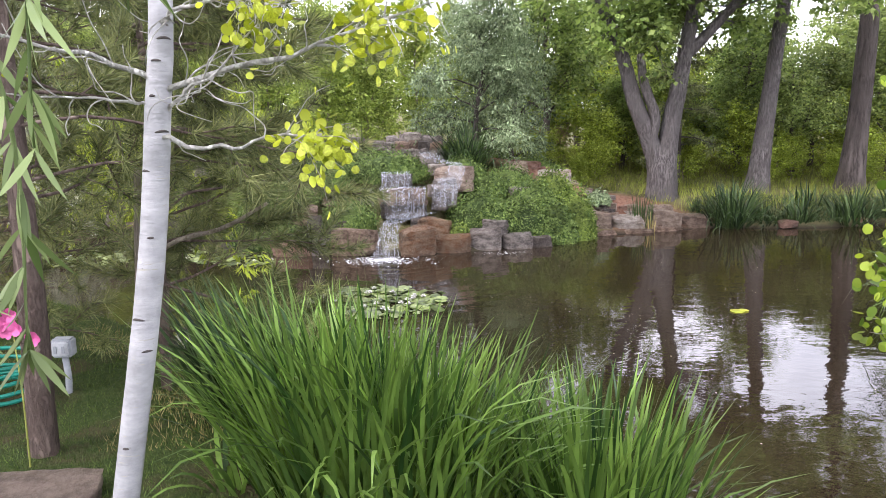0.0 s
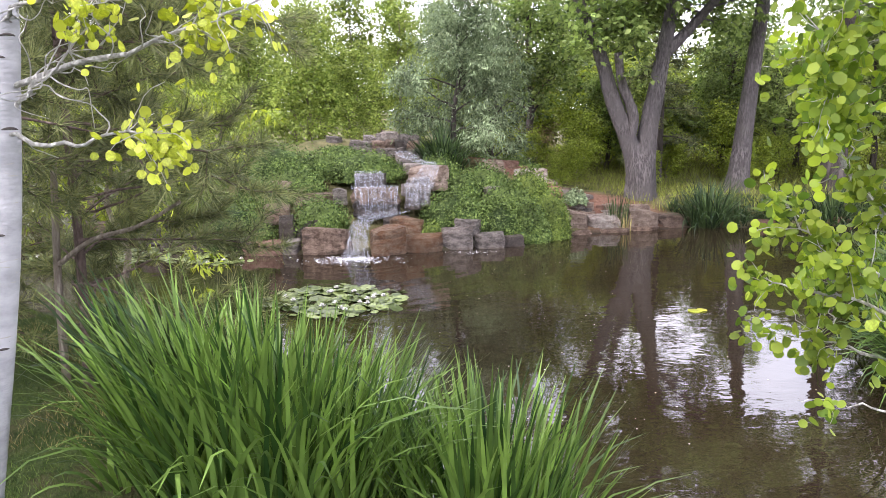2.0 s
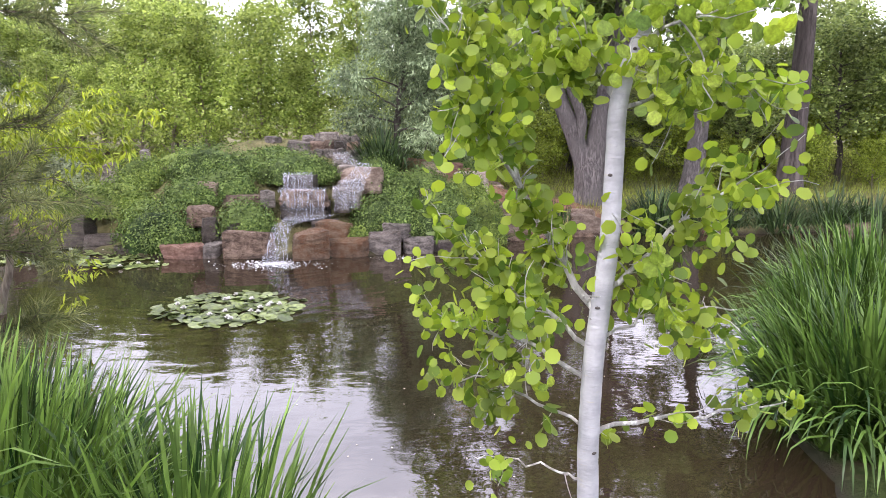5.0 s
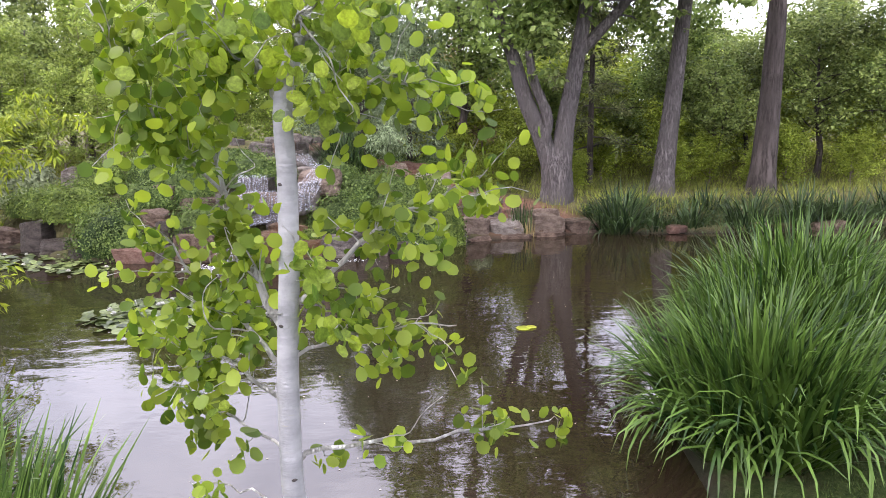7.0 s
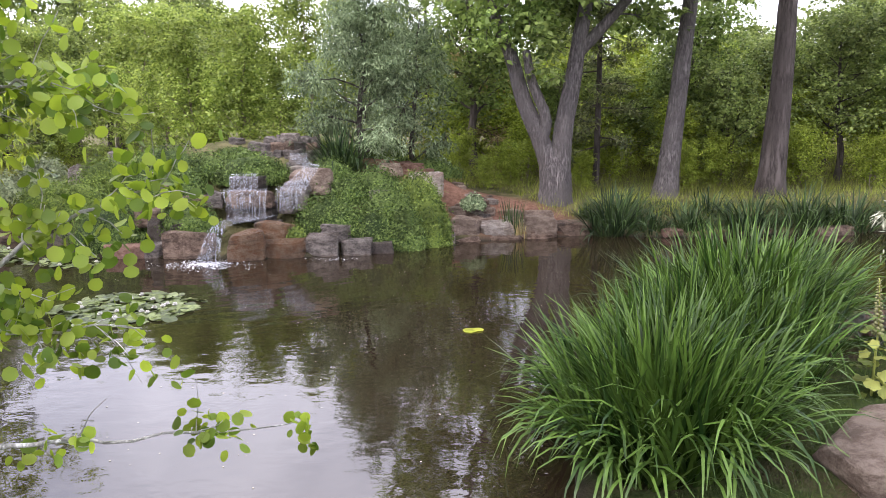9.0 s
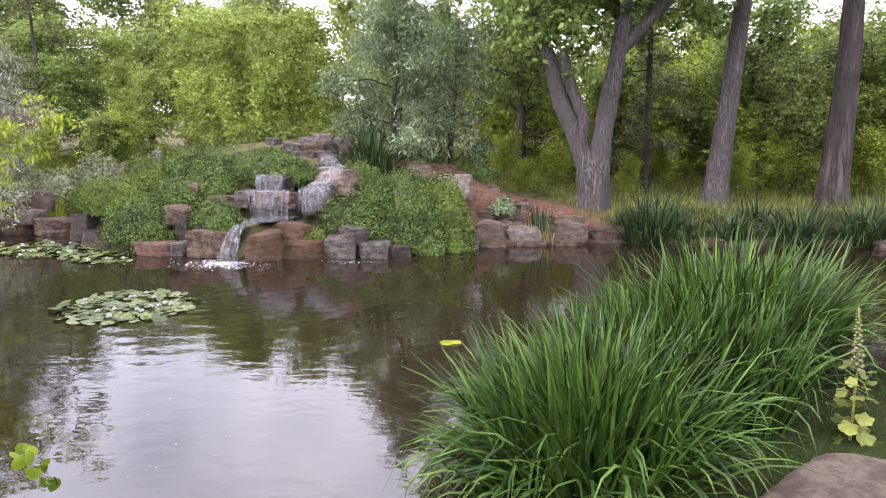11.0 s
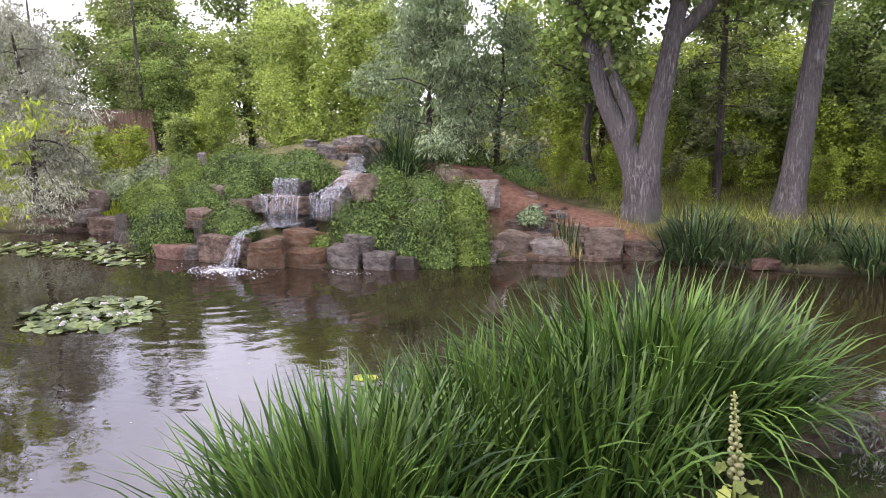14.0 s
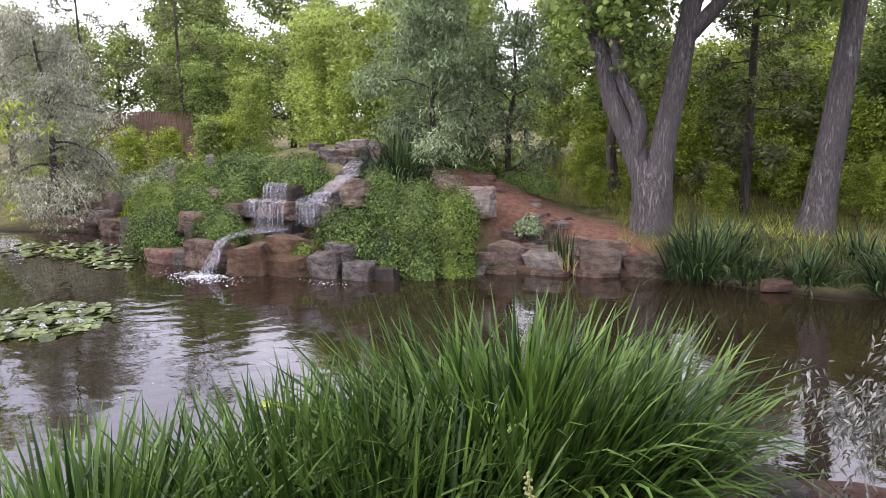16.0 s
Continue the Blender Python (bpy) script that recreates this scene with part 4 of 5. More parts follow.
# the grove behind the fall
GROVE = "bright grove behind the mound"
grove = [tree("aspen_sapling", (x, y, on_ground(x, y)), h, 0.055, "slender bright green grove tree", GROVE, TWIG, BIRCH, 8500, OVAL, 0.088, 100 + k, (0.2, 0), 20, 0.1, 0.99, 1.15, 0.9, -0.02, 0.2, 5)
         for k, (x, y, h) in enumerate(((-2.6, 18.6, 3.7), (-5.2, 20.2, 4.2), (-0.4, 20.5, 4.5)))]
r = np.random.default_rng(8)
for k, (x, y, s) in enumerate(((-4.0, 19.2, 1.0), (-6.5, 21.5, 1.05), (-1.6, 22.0, 1.1), (-3.6, 22.6, 1.15), (-7.8, 23.5, 1.05), (0.9, 22.5, 0.95), (-1.4, 18.4, 0.75), (-5.6, 24.5, 1.1), (-9.5, 25.5, 1.1), (2.0, 25.0, 1.0), (-0.2, 25.5, 1.1), (-3.2, 26.0, 1.1), (-9.2, 21.5, 0.8), (-11.0, 23.5, 1.0), (-7.4, 19.8, 0.6))):
    planted(grove[k % 3], x, y, r.uniform(0, 360), s)

# olive with bluish leaves beside the fall
tree("olive_tree", (1.0, 15.5, on_ground(1.0, 15.5)), 3.2, 0.07, "soft grey-green olive tree beside the fall", "", DARK_BARK, BLUISH, 30000, SLIM, 0.095, 120, (0.1, 0), 22, 0.05, 0.98, 1.35, 0.7, 0.07, 0.17, 6, 0.6)
tree("olive_tree", (1.9, 16.9, on_ground(1.9, 16.9)), 3.4, 0.07, "soft grey-green olive tree beside the path", "", DARK_BARK, BLUISH, 7000, SLIM, 0.13, 121, (0.1, 0), 18, 0.1, 0.98, 1.2, 0.7, 0.05, 0.18, 5, 0.6)
tree("dark_tree", (3.3, 19.6, on_ground(3.3, 19.6)), 4.6, 0.13, "dark green leafy tree behind the path", "", DARK_BARK, COTTON, 10000, OVAL, 0.11, 122, (-0.2, 0), 18, 0.3, 0.98, 1.7, 0.5, 0.0, 0.25, 5)

# silver trees over the water
tree("silver_tree", (-7.9, 14.1, 0.4), 4.2, 0.1, "silvery drooping Russian olive over the lilies", "silver trees", DARK_BARK, SILVER, 44000, SLIM, 0.085, 123, (0.3, -0.4), 26, 0.08, 0.98, 1.85, 0.35, 0.17, 0.16, 6, 0.8)
tree("silver_tree", (9.75, 8.4, on_ground(9.75, 8.4)), 3.4, 0.09, "silvery drooping Russian olive at the water", "silver trees", DARK_BARK, SILVER, 26000, SLIM, 0.085, 124, (-0.2, 0.2), 20, 0.08, 0.98, 1.55, 0.4, 0.16, 0.13, 6, 0.8)
tree("silver_bush", (8.3, 7.1, on_ground(8.3, 7.1)), 1.3, 0.035, "silvery drooping bush on the near bank", "silver trees", DARK_BARK, PEWTER, 36000, SLIM, 0.04, 125, (-0.1, 0), 26, 0.1, 0.98, 0.8, 0.5, 0.17, 0.06, 7, 0.9, 0.03)
tree("golden_willow", (-3.5, 8.9, on_ground(-3.5, 8.9)), 3.1, 0.06, "yellow-green feathery willow over the pond", "", TWIG, GOLDEN, 6000, SLIM, 0.11, 126, (0.2, -0.2), 20, 0.58, 0.98, 1.85, 0.45, 0.10, 0.11, 6, 0.9)


# cottonwood with two stems
def cottonwood():
    r = np.random.default_rng(130)
    x, y = 4.98, 15.55
    z = on_ground(x, y)
    t = thing("cottonwood", (x, y, z), "large grey-barked cottonwood with forked trunk and broken stub", "tree", "cottonwoods of the far bank")
    up = lambda pts: smoothed(pts, 18)
    bole = up([(0, 0, -0.2), (0, 0, 0.3), (-0.02, 0, 0.75), (-0.04, 0, 1.15)])
    part("trunk", arrays("trunk", *tube(bole, 0.30 * (1 + 0.35 * np.exp(-np.linspace(0, 1, 18) * 6)) * (1 - 0.6 * ease(np.linspace(0, 1, 18), 0.55, 1.0)), 24, 0.015, r, 7)), ASH_BARK, t)
    left = up([(-0.06, 0, 0.1), (-0.12, 0, 0.7), (-0.35, -0.02, 1.35), (-0.68, -0.05, 2.1), (-0.9, 0, 2.9), (-1.35, 0.1, 4.0), (-1.8, 0.2, 5.4), (-2.2, 0.5, 8.2)])
    part("stem", arrays("stem", *tube(left, np.linspace(0.23, 0.06, 18), 20, 0.015, r, 6)), ASH_BARK, t)
    right = up([(0.06, 0, 0.1), (0.08, 0, 0.7), (0.15, 0.02, 1.5), (0.3, 0.05, 2.3), (0.42, 0.05, 3.1), (0.6, 0.1, 4.2), (0.7, 0.2, 6.0), (0.9, 0.6, 9.8)])
    part("stem", arrays("stem", *tube(right, np.linspace(0.24, 0.08, 18), 20, 0.015, r, 6)), ASH_BARK, t)
    mid = up([(-0.3, -0.08, 1.2), (-0.22, -0.12, 1.7), (-0.5, -0.2, 2.4), (-0.62, -0.25, 3.0)])
    part("stub", arrays("stub", *tube(mid, np.linspace(0.13, 0.075, 18), 12, 0.03, r, 5)), ASH_BARK, t, "broken stub with torn reddish wood")
    bough = up([(0.4, 0.05, 2.95), (0.85, 0.0, 3.4), (1.5, 0.0, 4.1), (2.3, 0.1, 4.9)])
    part("bough", arrays("bough", *tube(bough, np.linspace(0.13, 0.06, 18), 12, 0.02, r, 5)), ASH_BARK, t)
    tubes, tips = [], []
    for line, rad, lo in ((left, np.linspace(0.2, 0.06, 18), 0.74), (right, np.linspace(0.2, 0.08, 18), 0.70), (bough, np.linspace(0.12, 0.06, 18), 0.45)):
        a, b = limbs_of(r, line, rad, 13, lo, 0.99, 2.6, 0.4, 0.03, 6, 0.25)
        tubes += a
        tips.append(b)
    for p in ((-0.75, -0.25, 3.2), (-0.4, -0.3, 3.0), (-0.95, -0.2, 3.5), (-0.2, -0.3, 3.4), (-0.55, -0.3, 3.3)):
        a = wander(r, (p[0], 0, p[2] + 0.4), (r.normal(), -1, 0.2), 0.9, 6, 0.4, 0.2)
        tubes.append(tube(a, np.linspace(0.02, 0.006, 6), 4))
        tips += [a, a]
    tagged(part("branchwork", arrays("branchwork", *joined(tubes)), ASH_BARK, t), kind="stuff")
    part("crown", arrays("crown", *leaves_at(r, np.concatenate(tips), 34000, 0.2, OVAL, 0.13, 0.5), False), COTTON, t)
    return t


cottonwood()
CW = "cottonwoods of the far bank"
tree("cottonwood", (7.28, 16.0, on_ground(7.28, 16.0)), 11.5, 0.21, "tall leaning grey cottonwood trunk", CW, ASH_BARK, COTTON, 24000, OVAL, 0.13, 131, (1.2, 0.3), 22, 0.52, 0.98, 2.9, 0.5, 0.02, 0.25, 5, 0.3, 0.05)
tree("cottonwood", (9.4, 16.0, on_ground(9.4, 16.0)), 11.0, 0.26, "dark thick cottonwood trunk", CW, DARK_BARK, COTTON, 24000, OVAL, 0.13, 132, (0.45, 0.0), 24, 0.45, 0.98, 2.9, 0.5, 0.02, 0.25, 5, 0.3, 0.03)

# woods behind
WB = "woods behind the pond"
woods = [tree("woodland_tree", (x, y, on_ground(x, y)), h, 0.12, "leafy woodland tree behind the pond", WB, DARK_BARK, m, n, OVAL, s, 140 + k, (0.3, 0), 22, lo, 0.99, ln, 0.45, 0.0, 0.24, 5)
         for k, (x, y, h, m, n, s, lo, ln) in enumerate(((8.6, 20.0, 3.9, COTTON, 13000, 0.09, 0.2, 1.6), (6.0, 24.0, 5.2, WOODS, 12000, 0.11, 0.3, 1.9), (12.5, 21.0, 4.2, WOODS, 12000, 0.11, 0.2, 1.9)))]
thick = [tree("thicket_shrub", (x, y, on_ground(x, y)), 2.6, 0.04, "sunlit yellow-green thicket shrub", "thicket under the trees", TWIG, YELLOWISH, 7500, OVAL, 0.1, 150 + k, (0.1, 0), 16, 0.03, 0.98, 1.3, 0.9, 0.0, 0.22, 5)
         for k, (x, y) in enumerate(((5.6, 21.5), (7.6, 22.5)))]
for k, (x, y, s) in enumerate(((3.9, 23.0, 1.0), (9.6, 23.0, 1.0), (11.4, 22.0, 0.9), (6.6, 26.0, 1.3), (4.4, 27.0, 1.2), (10.8, 27.0, 1.3), (13.5, 24.0, 1.1), (2.4, 21.5, 0.8), (8.4, 27.5, 1.3), (15.5, 23.0, 1.1), (12.6, 18.2, 0.6), (-8.2, 19.5, 0.6), (-9.8, 17.5, 0.55), (4.6, 19.5, 0.6), (6.6, 19.8, 0.7), (8.2, 18.6, 0.6), (11.0, 18.8, 0.7), (9.8, 20.2, 0.8), (7.4, 21.0, 0.9), (2.9, 18.6, 0.4), (-10.5, 19.5, 0.5), (8.9, 17.7, 0.4), (10.6, 17.5, 0.45), (6.6, 18.6, 0.4), (5.7, 17.3, 0.3), (7.9, 17.2, 0.32), (4.1, 18.0, 0.35), (12.0, 17.2, 0.4), (3.5, 17.2, 0.25), (9.7, 17.0, 0.3), (-14.0, 19.0, 0.7), (-12.2, 16.5, 0.5))):
    planted(thick[k % 2], x, y, r.uniform(0, 360), s)
for k, (x, y, s) in enumerate(((3.0, 29.0, 1.1), (10.9, 20.5, 0.6), (9.3, 18.4, 0.62), (8.3, 19.4, 0.6), (11.9, 18.6, 0.7), (6.7, 20.2, 0.62), (5.5, 20.6, 0.6), (13.2, 17.6, 0.75), (14.0, 20.5, 0.72), (16.5, 21.0, 1.0), (9.0, 29.5, 1.2), (12.8, 27.5, 1.2), (17.5, 26.0, 1.2), (6.5, 31.0, 1.3), (1.0, 31.5, 1.2), (20.5, 22.0, 1.1), (22.0, 29.0, 1.3), (15.0, 32.0, 1.4), (-4.0, 32.5, 1.15),
                                (-8.5, 30.0, 1.15), (-12.0, 27.0, 1.1), (-15.0, 24.0, 1.1), (-13.0, 31.5, 1.2), (-18.0, 28.0, 1.3), (-21.0, 23.0, 1.2), (-17.5, 19.0, 1.0), (-25.0, 26.0, 1.4), (-22.0, 33.0, 1.5), (-11.0, 36.0, 1.4), (-2.0, 38.0, 1.5), (10.0, 38.0, 1.5), (22.0, 38.0, 1.6), (-10.0, 27.0, 1.0), (-13.5, 25.0, 1.15), (-16.5, 27.0, 1.3), (-19.0, 24.5, 1.2), (-11.5, 22.5, 0.8), (-20.5, 30.0, 1.5), (-9.0, 33.0, 1.4), (-6.5, 28.5, 1.2), (-17.0, 34.0, 1.6), (-23.5, 20.0, 1.3), (-13.0, 17.8, 0.6))):
    planted(woods[k % 3], x, y, r.uniform(0, 360), s * (0.78 if x > -5 and y > 24 else 1.0))
# unseen trees added behind the camera, as surroundings for the water and the bank
for k, (x, y, s) in enumerate(((-9, -8, 0.9), (2, -14, 1.0), (12, -9, 0.9), (18, 2, 0.9), (-15, 3, 1.0))):
    planted(woods[(k + 1) % 3], x, y, k * 70, s)


# thin conifers
def conifer(at, tall, seed, label, leaf, name="conifer", spread=1.0, lo=0.3):
    r = np.random.default_rng(seed)
    t = thing(name, at, label, "tree", "conifers of the woods")
    line = smoothed([(0, 0, -0.1), (0.03, 0, tall * 0.5), (0, 0.03, tall)], 14)
    rad = np.linspace(0.09, 0.015, 14)
    part("trunk", arrays("trunk", *tube(line, rad, 8, 0.03, r)), DARK_BARK, t)
    tubes, tips = limbs_of(r, line, rad, 34, lo, 0.99, spread, 0.12, 0.05, 3, 0.3)
    tagged(part("branchwork", arrays("branchwork", *joined(tubes)), DARK_BARK, t), kind="stuff")
    part("crown", arrays("crown", *leaves_at(r, tips, 9000, 0.09, SLIM, 0.13, 0.2), False), leaf, t)
    return t


conifer((6.1, 17.8, on_ground(6.1, 17.8)), 7.0, 160, "thin dark conifer with sparse low branches", NEEDLE, "conifer", 0.9, 0.15)
conifer((1.6, 24.0, on_ground(1.6, 24.0)), 7.8, 161, "blue-green pine above the grove", NEEDLE, "conifer", 1.4, 0.3)
conifer((-8.2, 19.0, on_ground(-8.2, 19.0)), 1.7, 162, "small dark cone-shaped conifer", WOODS, "conifer", 0.5, 0.03)
conifer((3.0, 22.5, on_ground(3.0, 22.5)), 6.5, 163, "brownish pine behind the path", STRAW, "conifer", 1.2, 0.15)
conifer((-12.5, 22.0, on_ground(-12.5, 22.0)), 7.5, 164, "tall dull green pine", NEEDLE, "conifer", 1.8, 0.1)
conifer((-15.5, 20.5, on_ground(-15.5, 20.5)), 7.0, 165, "tall dull green pine", NEEDLE, "conifer", 1.8, 0.1)


# ---- pines of the near bank ----
def pine(at, tall, r0, seed, label, count, length, arc, lo, hi, tufts=15, needles=46, reach=None):
    r = np.random.default_rng(seed)
    t = thing("pine_tree", at, label, "tree", "pines of the near bank")
    line = smoothed([(0, 0, -0.1), (0.04, 0.02, tall * 0.3), (0.02, 0.05, tall * 0.65), (0.05, 0, tall)], 16)
    rad = r0 * np.linspace(1, 0.3, 16)
    part("trunk", arrays("trunk", *tube(line, rad, 14, 0.03, r, 6)), PINE_BARK, t)
    for i in range(count):
        P, D = [], []
        f = lo + (hi - lo) * (i + r.random()) / count
        p = line[0] + (line[-1] - line[0]) * f
        a = r.uniform(*arc)
        L = length * r.uniform(0.55, 1.1)
        q = wander(r, p, (np.cos(a), np.sin(a), 0.12), L, 9, 0.02, 0.1)
        limb = part("branch", arrays("branch", *tube(q, np.linspace(0.011, 0.004, 9), 6)), PINE_BARK, t)
        tubes, ends = [], [q[4:]]
        for _ in range(5):
            m = r.integers(3, 9)
            w = wander(r, q[min(m, 8)], unit(q[min(m, 8)] - q[m - 1]) + 0.7 * r.normal(size=3), L * r.uniform(0.15, 0.35), 5, -0.05, 0.15)
            tubes.append(tube(w, np.linspace(0.005, 0.003, 5), 5))
            ends.append(w[1:])
        for e in ends:
            way = unit(np.gradient(e, axis=0))
            for k in range(len(e)):
                m = needles
                P.append(e[k] + r.normal(size=(m, 3)) * 0.012)
                D.append(way[k] * 0.75 + unit(r.normal(size=(m, 3))) * 0.8 + np.array([0, 0, 0.05]))
        P, D = np.concatenate(P), np.concatenate(D)
        tagged(part("twig", arrays("twig", *joined(tubes)), PINE_BARK, limb), kind="stuff")
        nd = part("needles", arrays("needles", *strewn(HAIR, P, turns(r, D), np.stack([np.full(len(P), 0.26), r.uniform(0.1, 0.18, len(P)), np.full(len(P), 0.26)], 1)), False), NEEDLE, limb)
        tagged(nd, kind="stuff")
    return t


pine((-2.22, 3.72, 0.55), 4.2, 0.075, 170, "young pine with grey-brown bark on the lawn", 26, 1.3, (0.2, 3.3), 0.3, 0.95)
pine((-1.95, 4.8, 0.5), 4.0, 0.035, 171, "slim pine with long soft needles", 46, 1.38, (-0.9, 2.2), 0.12, 0.92)
t = thing("dead_branch", (-1.95, 4.8, 0.5), "bare grey pole with a dead branch beside the pine", "branch", "pines of the near bank")
part("pole", arrays("pole", *tube(smoothed([(-0.12, -0.05, -0.1), (-0.1, -0.05, 0.7), (-0.02, -0.08, 1.6)], 10), np.linspace(0.03, 0.02, 10), 8)), TWIG, t)
part("dead_limb", arrays("dead_limb", *tube(smoothed([(-0.08, -0.06, 0.9), (0.2, -0.15, 1.08), (0.52, -0.22, 1.17), (0.82, -0.3, 1.33)], 12), np.linspace(0.018, 0.011, 12), 8)), TWIG, t)
pine((-3.6, 5.4, 0.5), 4.8, 0.09, 172, "dense pine with long soft needles", 44, 1.9, (-1.5, 2.4), 0.08, 0.9)
pine((-4.9, 6.5, 0.5), 5.0, 0.1, 173, "dense pine with long soft needles", 30, 2.0, (-1.5, 1.8), 0.08, 0.9)


# ---- aspens of the near bank ----
def aspen(at, line, rad, boughs, seed, label, leaf, extra=(), singles=280, per=26, size=0.042, scars=(), first=3, bare=12):
    """A white trunk through given points; each bough a line with its radius, and how many leaf sprays it bears."""
    r = np.random.default_rng(seed)
    o = np.array(at)
    t = thing("aspen", at, label, "tree", "aspens of the near bank")
    trunk = smoothed(np.array(line) - o, 40)
    part("trunk", arrays("trunk", *tube(trunk, np.interp(np.linspace(0, 1, 40), np.linspace(0, 1, len(rad)), rad), 18, 0.012, r)), WHITE_BARK, t)
    for s, w in scars:
        k = int(s * 39)
        a = r.uniform(3.6, 5.6)
        rr = np.interp(s, np.linspace(0, 1, len(rad)), rad)
        aa = np.linspace(-w, w, 9)
        q = trunk[k] + np.stack([np.cos(a + aa) * rr * 0.99, np.sin(a + aa) * rr * 0.99, 0.004 * np.cos(aa * 3)], 1)
        part("scar", arrays("scar", *tube(q, 0.0045 * np.cos(aa / w * 1.3) + 0.0008, 6)), SCAR, t, "dark branch scar")
    P, D = [], []
    for pts, r0, sprays in boughs:
        b = smoothed(np.array(pts) - o, 14)
        b[1:-1] += 0.006 * r.normal(size=(12, 3))
        bough = part("bough", arrays("bough", *tube(b, np.linspace(r0, r0 * 0.3, 14), 8)), PALE_TWIG, t)
        for i in range(sprays):
            m = r.integers(first, 14)
            w = wander(r, b[min(m, 13)], unit(b[min(m, 13)] - b[m - 1]) * 0.8 + 0.9 * unit(r.normal(size=3)), r.uniform(0.08, 0.26), 6, 0.03, 0.25)
            part("twig", arrays("twig", *tube(w, np.linspace(r0 * 0.25, 0.0012, 6), 5)), PALE_TWIG, bough)
            m = max(3, int(per * r.uniform(0.5, 1.3)))
            k = r.integers(1, 6, m)
            P.append(w[k] + r.normal(size=(m, 3)) * 0.032)
            D.append(unit(r.normal(size=(m, 3))) + np.array([0, 0, -0.9]))
    for k in range(bare):
        pts, r0, _ = boughs[r.integers(0, len(boughs))]
        q = smoothed(np.array(pts) - o, 14)
        m = r.integers(1, 12)
        w = smoothed(wander(r, q[m], unit(q[m + 1] - q[m]) + 0.9 * unit(r.normal(size=3)), r.uniform(0.15, 0.4), 6, -0.06, 0.55), 14)
        part("bare_twig", arrays("bare_twig", *tube(w, np.linspace(0.003, 0.0012, 14), 5)), PALE_TWIG, t)
    for c, s, m in extra:
        P.append(np.array(c) - o + r.normal(size=(m, 3)) * s)
        D.append(unit(r.normal(size=(m, 3))) + np.array([0, 0, -0.9]))
    P, D = np.concatenate(P), np.concatenate(D)
    F = turns(r, D)
    S = size * r.uniform(0.65, 1.2, len(P))
    solo = np.zeros(len(P), bool)
    solo[np.argsort(P[:, 1])[:singles]] = True
    part("leaves", arrays("leaves", *strewn(ROUND, P[~solo], F[~solo], S[~solo])), leaf, t)
    tagged(t.children[-1], kind="stuff")
    me = arrays("leaf", *ROUND)
    for i in np.where(solo)[0]:
        part("leaf", me, leaf, t, "", Matrix.LocRotScale(Vector(P[i]), Matrix(F[i].tolist()).to_quaternion(), (S[i],) * 3))
    return t


SCARS = [(s, 0.25 + 0.35 * (i % 3) / 2) for i, s in enumerate((0.10, 0.16, 0.22, 0.27, 0.34, 0.38, 0.45, 0.52, 0.57, 0.63, 0.70, 0.76, 0.84, 0.9))]
aspen((-1.45, 2.75, 0.5), [(-1.46, 2.75, 0.45), (-1.38, 2.75, 0.88), (-1.2, 2.75, 1.8), (-1.12, 2.75, 2.4), (-1.08, 2.75, 2.76), (-1.06, 2.8, 3.6)], [0.054, 0.05, 0.047, 0.042, 0.036],
      [([(-1.08, 2.74, 2.46), (-0.78, 2.62, 2.53), (-0.6, 2.6, 2.56), (-0.42, 2.58, 2.63), (-0.15, 2.55, 2.72)], 0.012, 12),
       ([(-1.09, 2.74, 2.38), (-0.98, 2.68, 2.46), (-0.85, 2.6, 2.52), (-0.72, 2.6, 2.66)], 0.008, 5),
       ([(-1.12, 2.73, 2.29), (-0.85, 2.62, 2.25), (-0.7, 2.6, 2.29), (-0.52, 2.58, 2.3)], 0.009, 8),
       ([(-1.1, 2.74, 2.48), (-1.25, 2.68, 2.55), (-1.38, 2.6, 2.6), (-1.7, 2.5, 2.66)], 0.012, 2),
       ([(-1.12, 2.74, 2.4), (-1.3, 2.68, 2.43), (-1.6, 2.6, 2.45)], 0.007, 2),
       ([(-1.08, 2.74, 2.68), (-0.9, 2.62, 2.74), (-0.6, 2.5, 2.72)], 0.009, 8)], 180, "white-barked aspen with yellow-green leaves on the lawn", ASPEN_GOLD,
      [((-0.52, 2.58, 2.27), 0.045, 70), ((-0.35, 2.56, 2.66), 0.06, 80)], 150, 8, 0.035, SCARS, 9, 46)
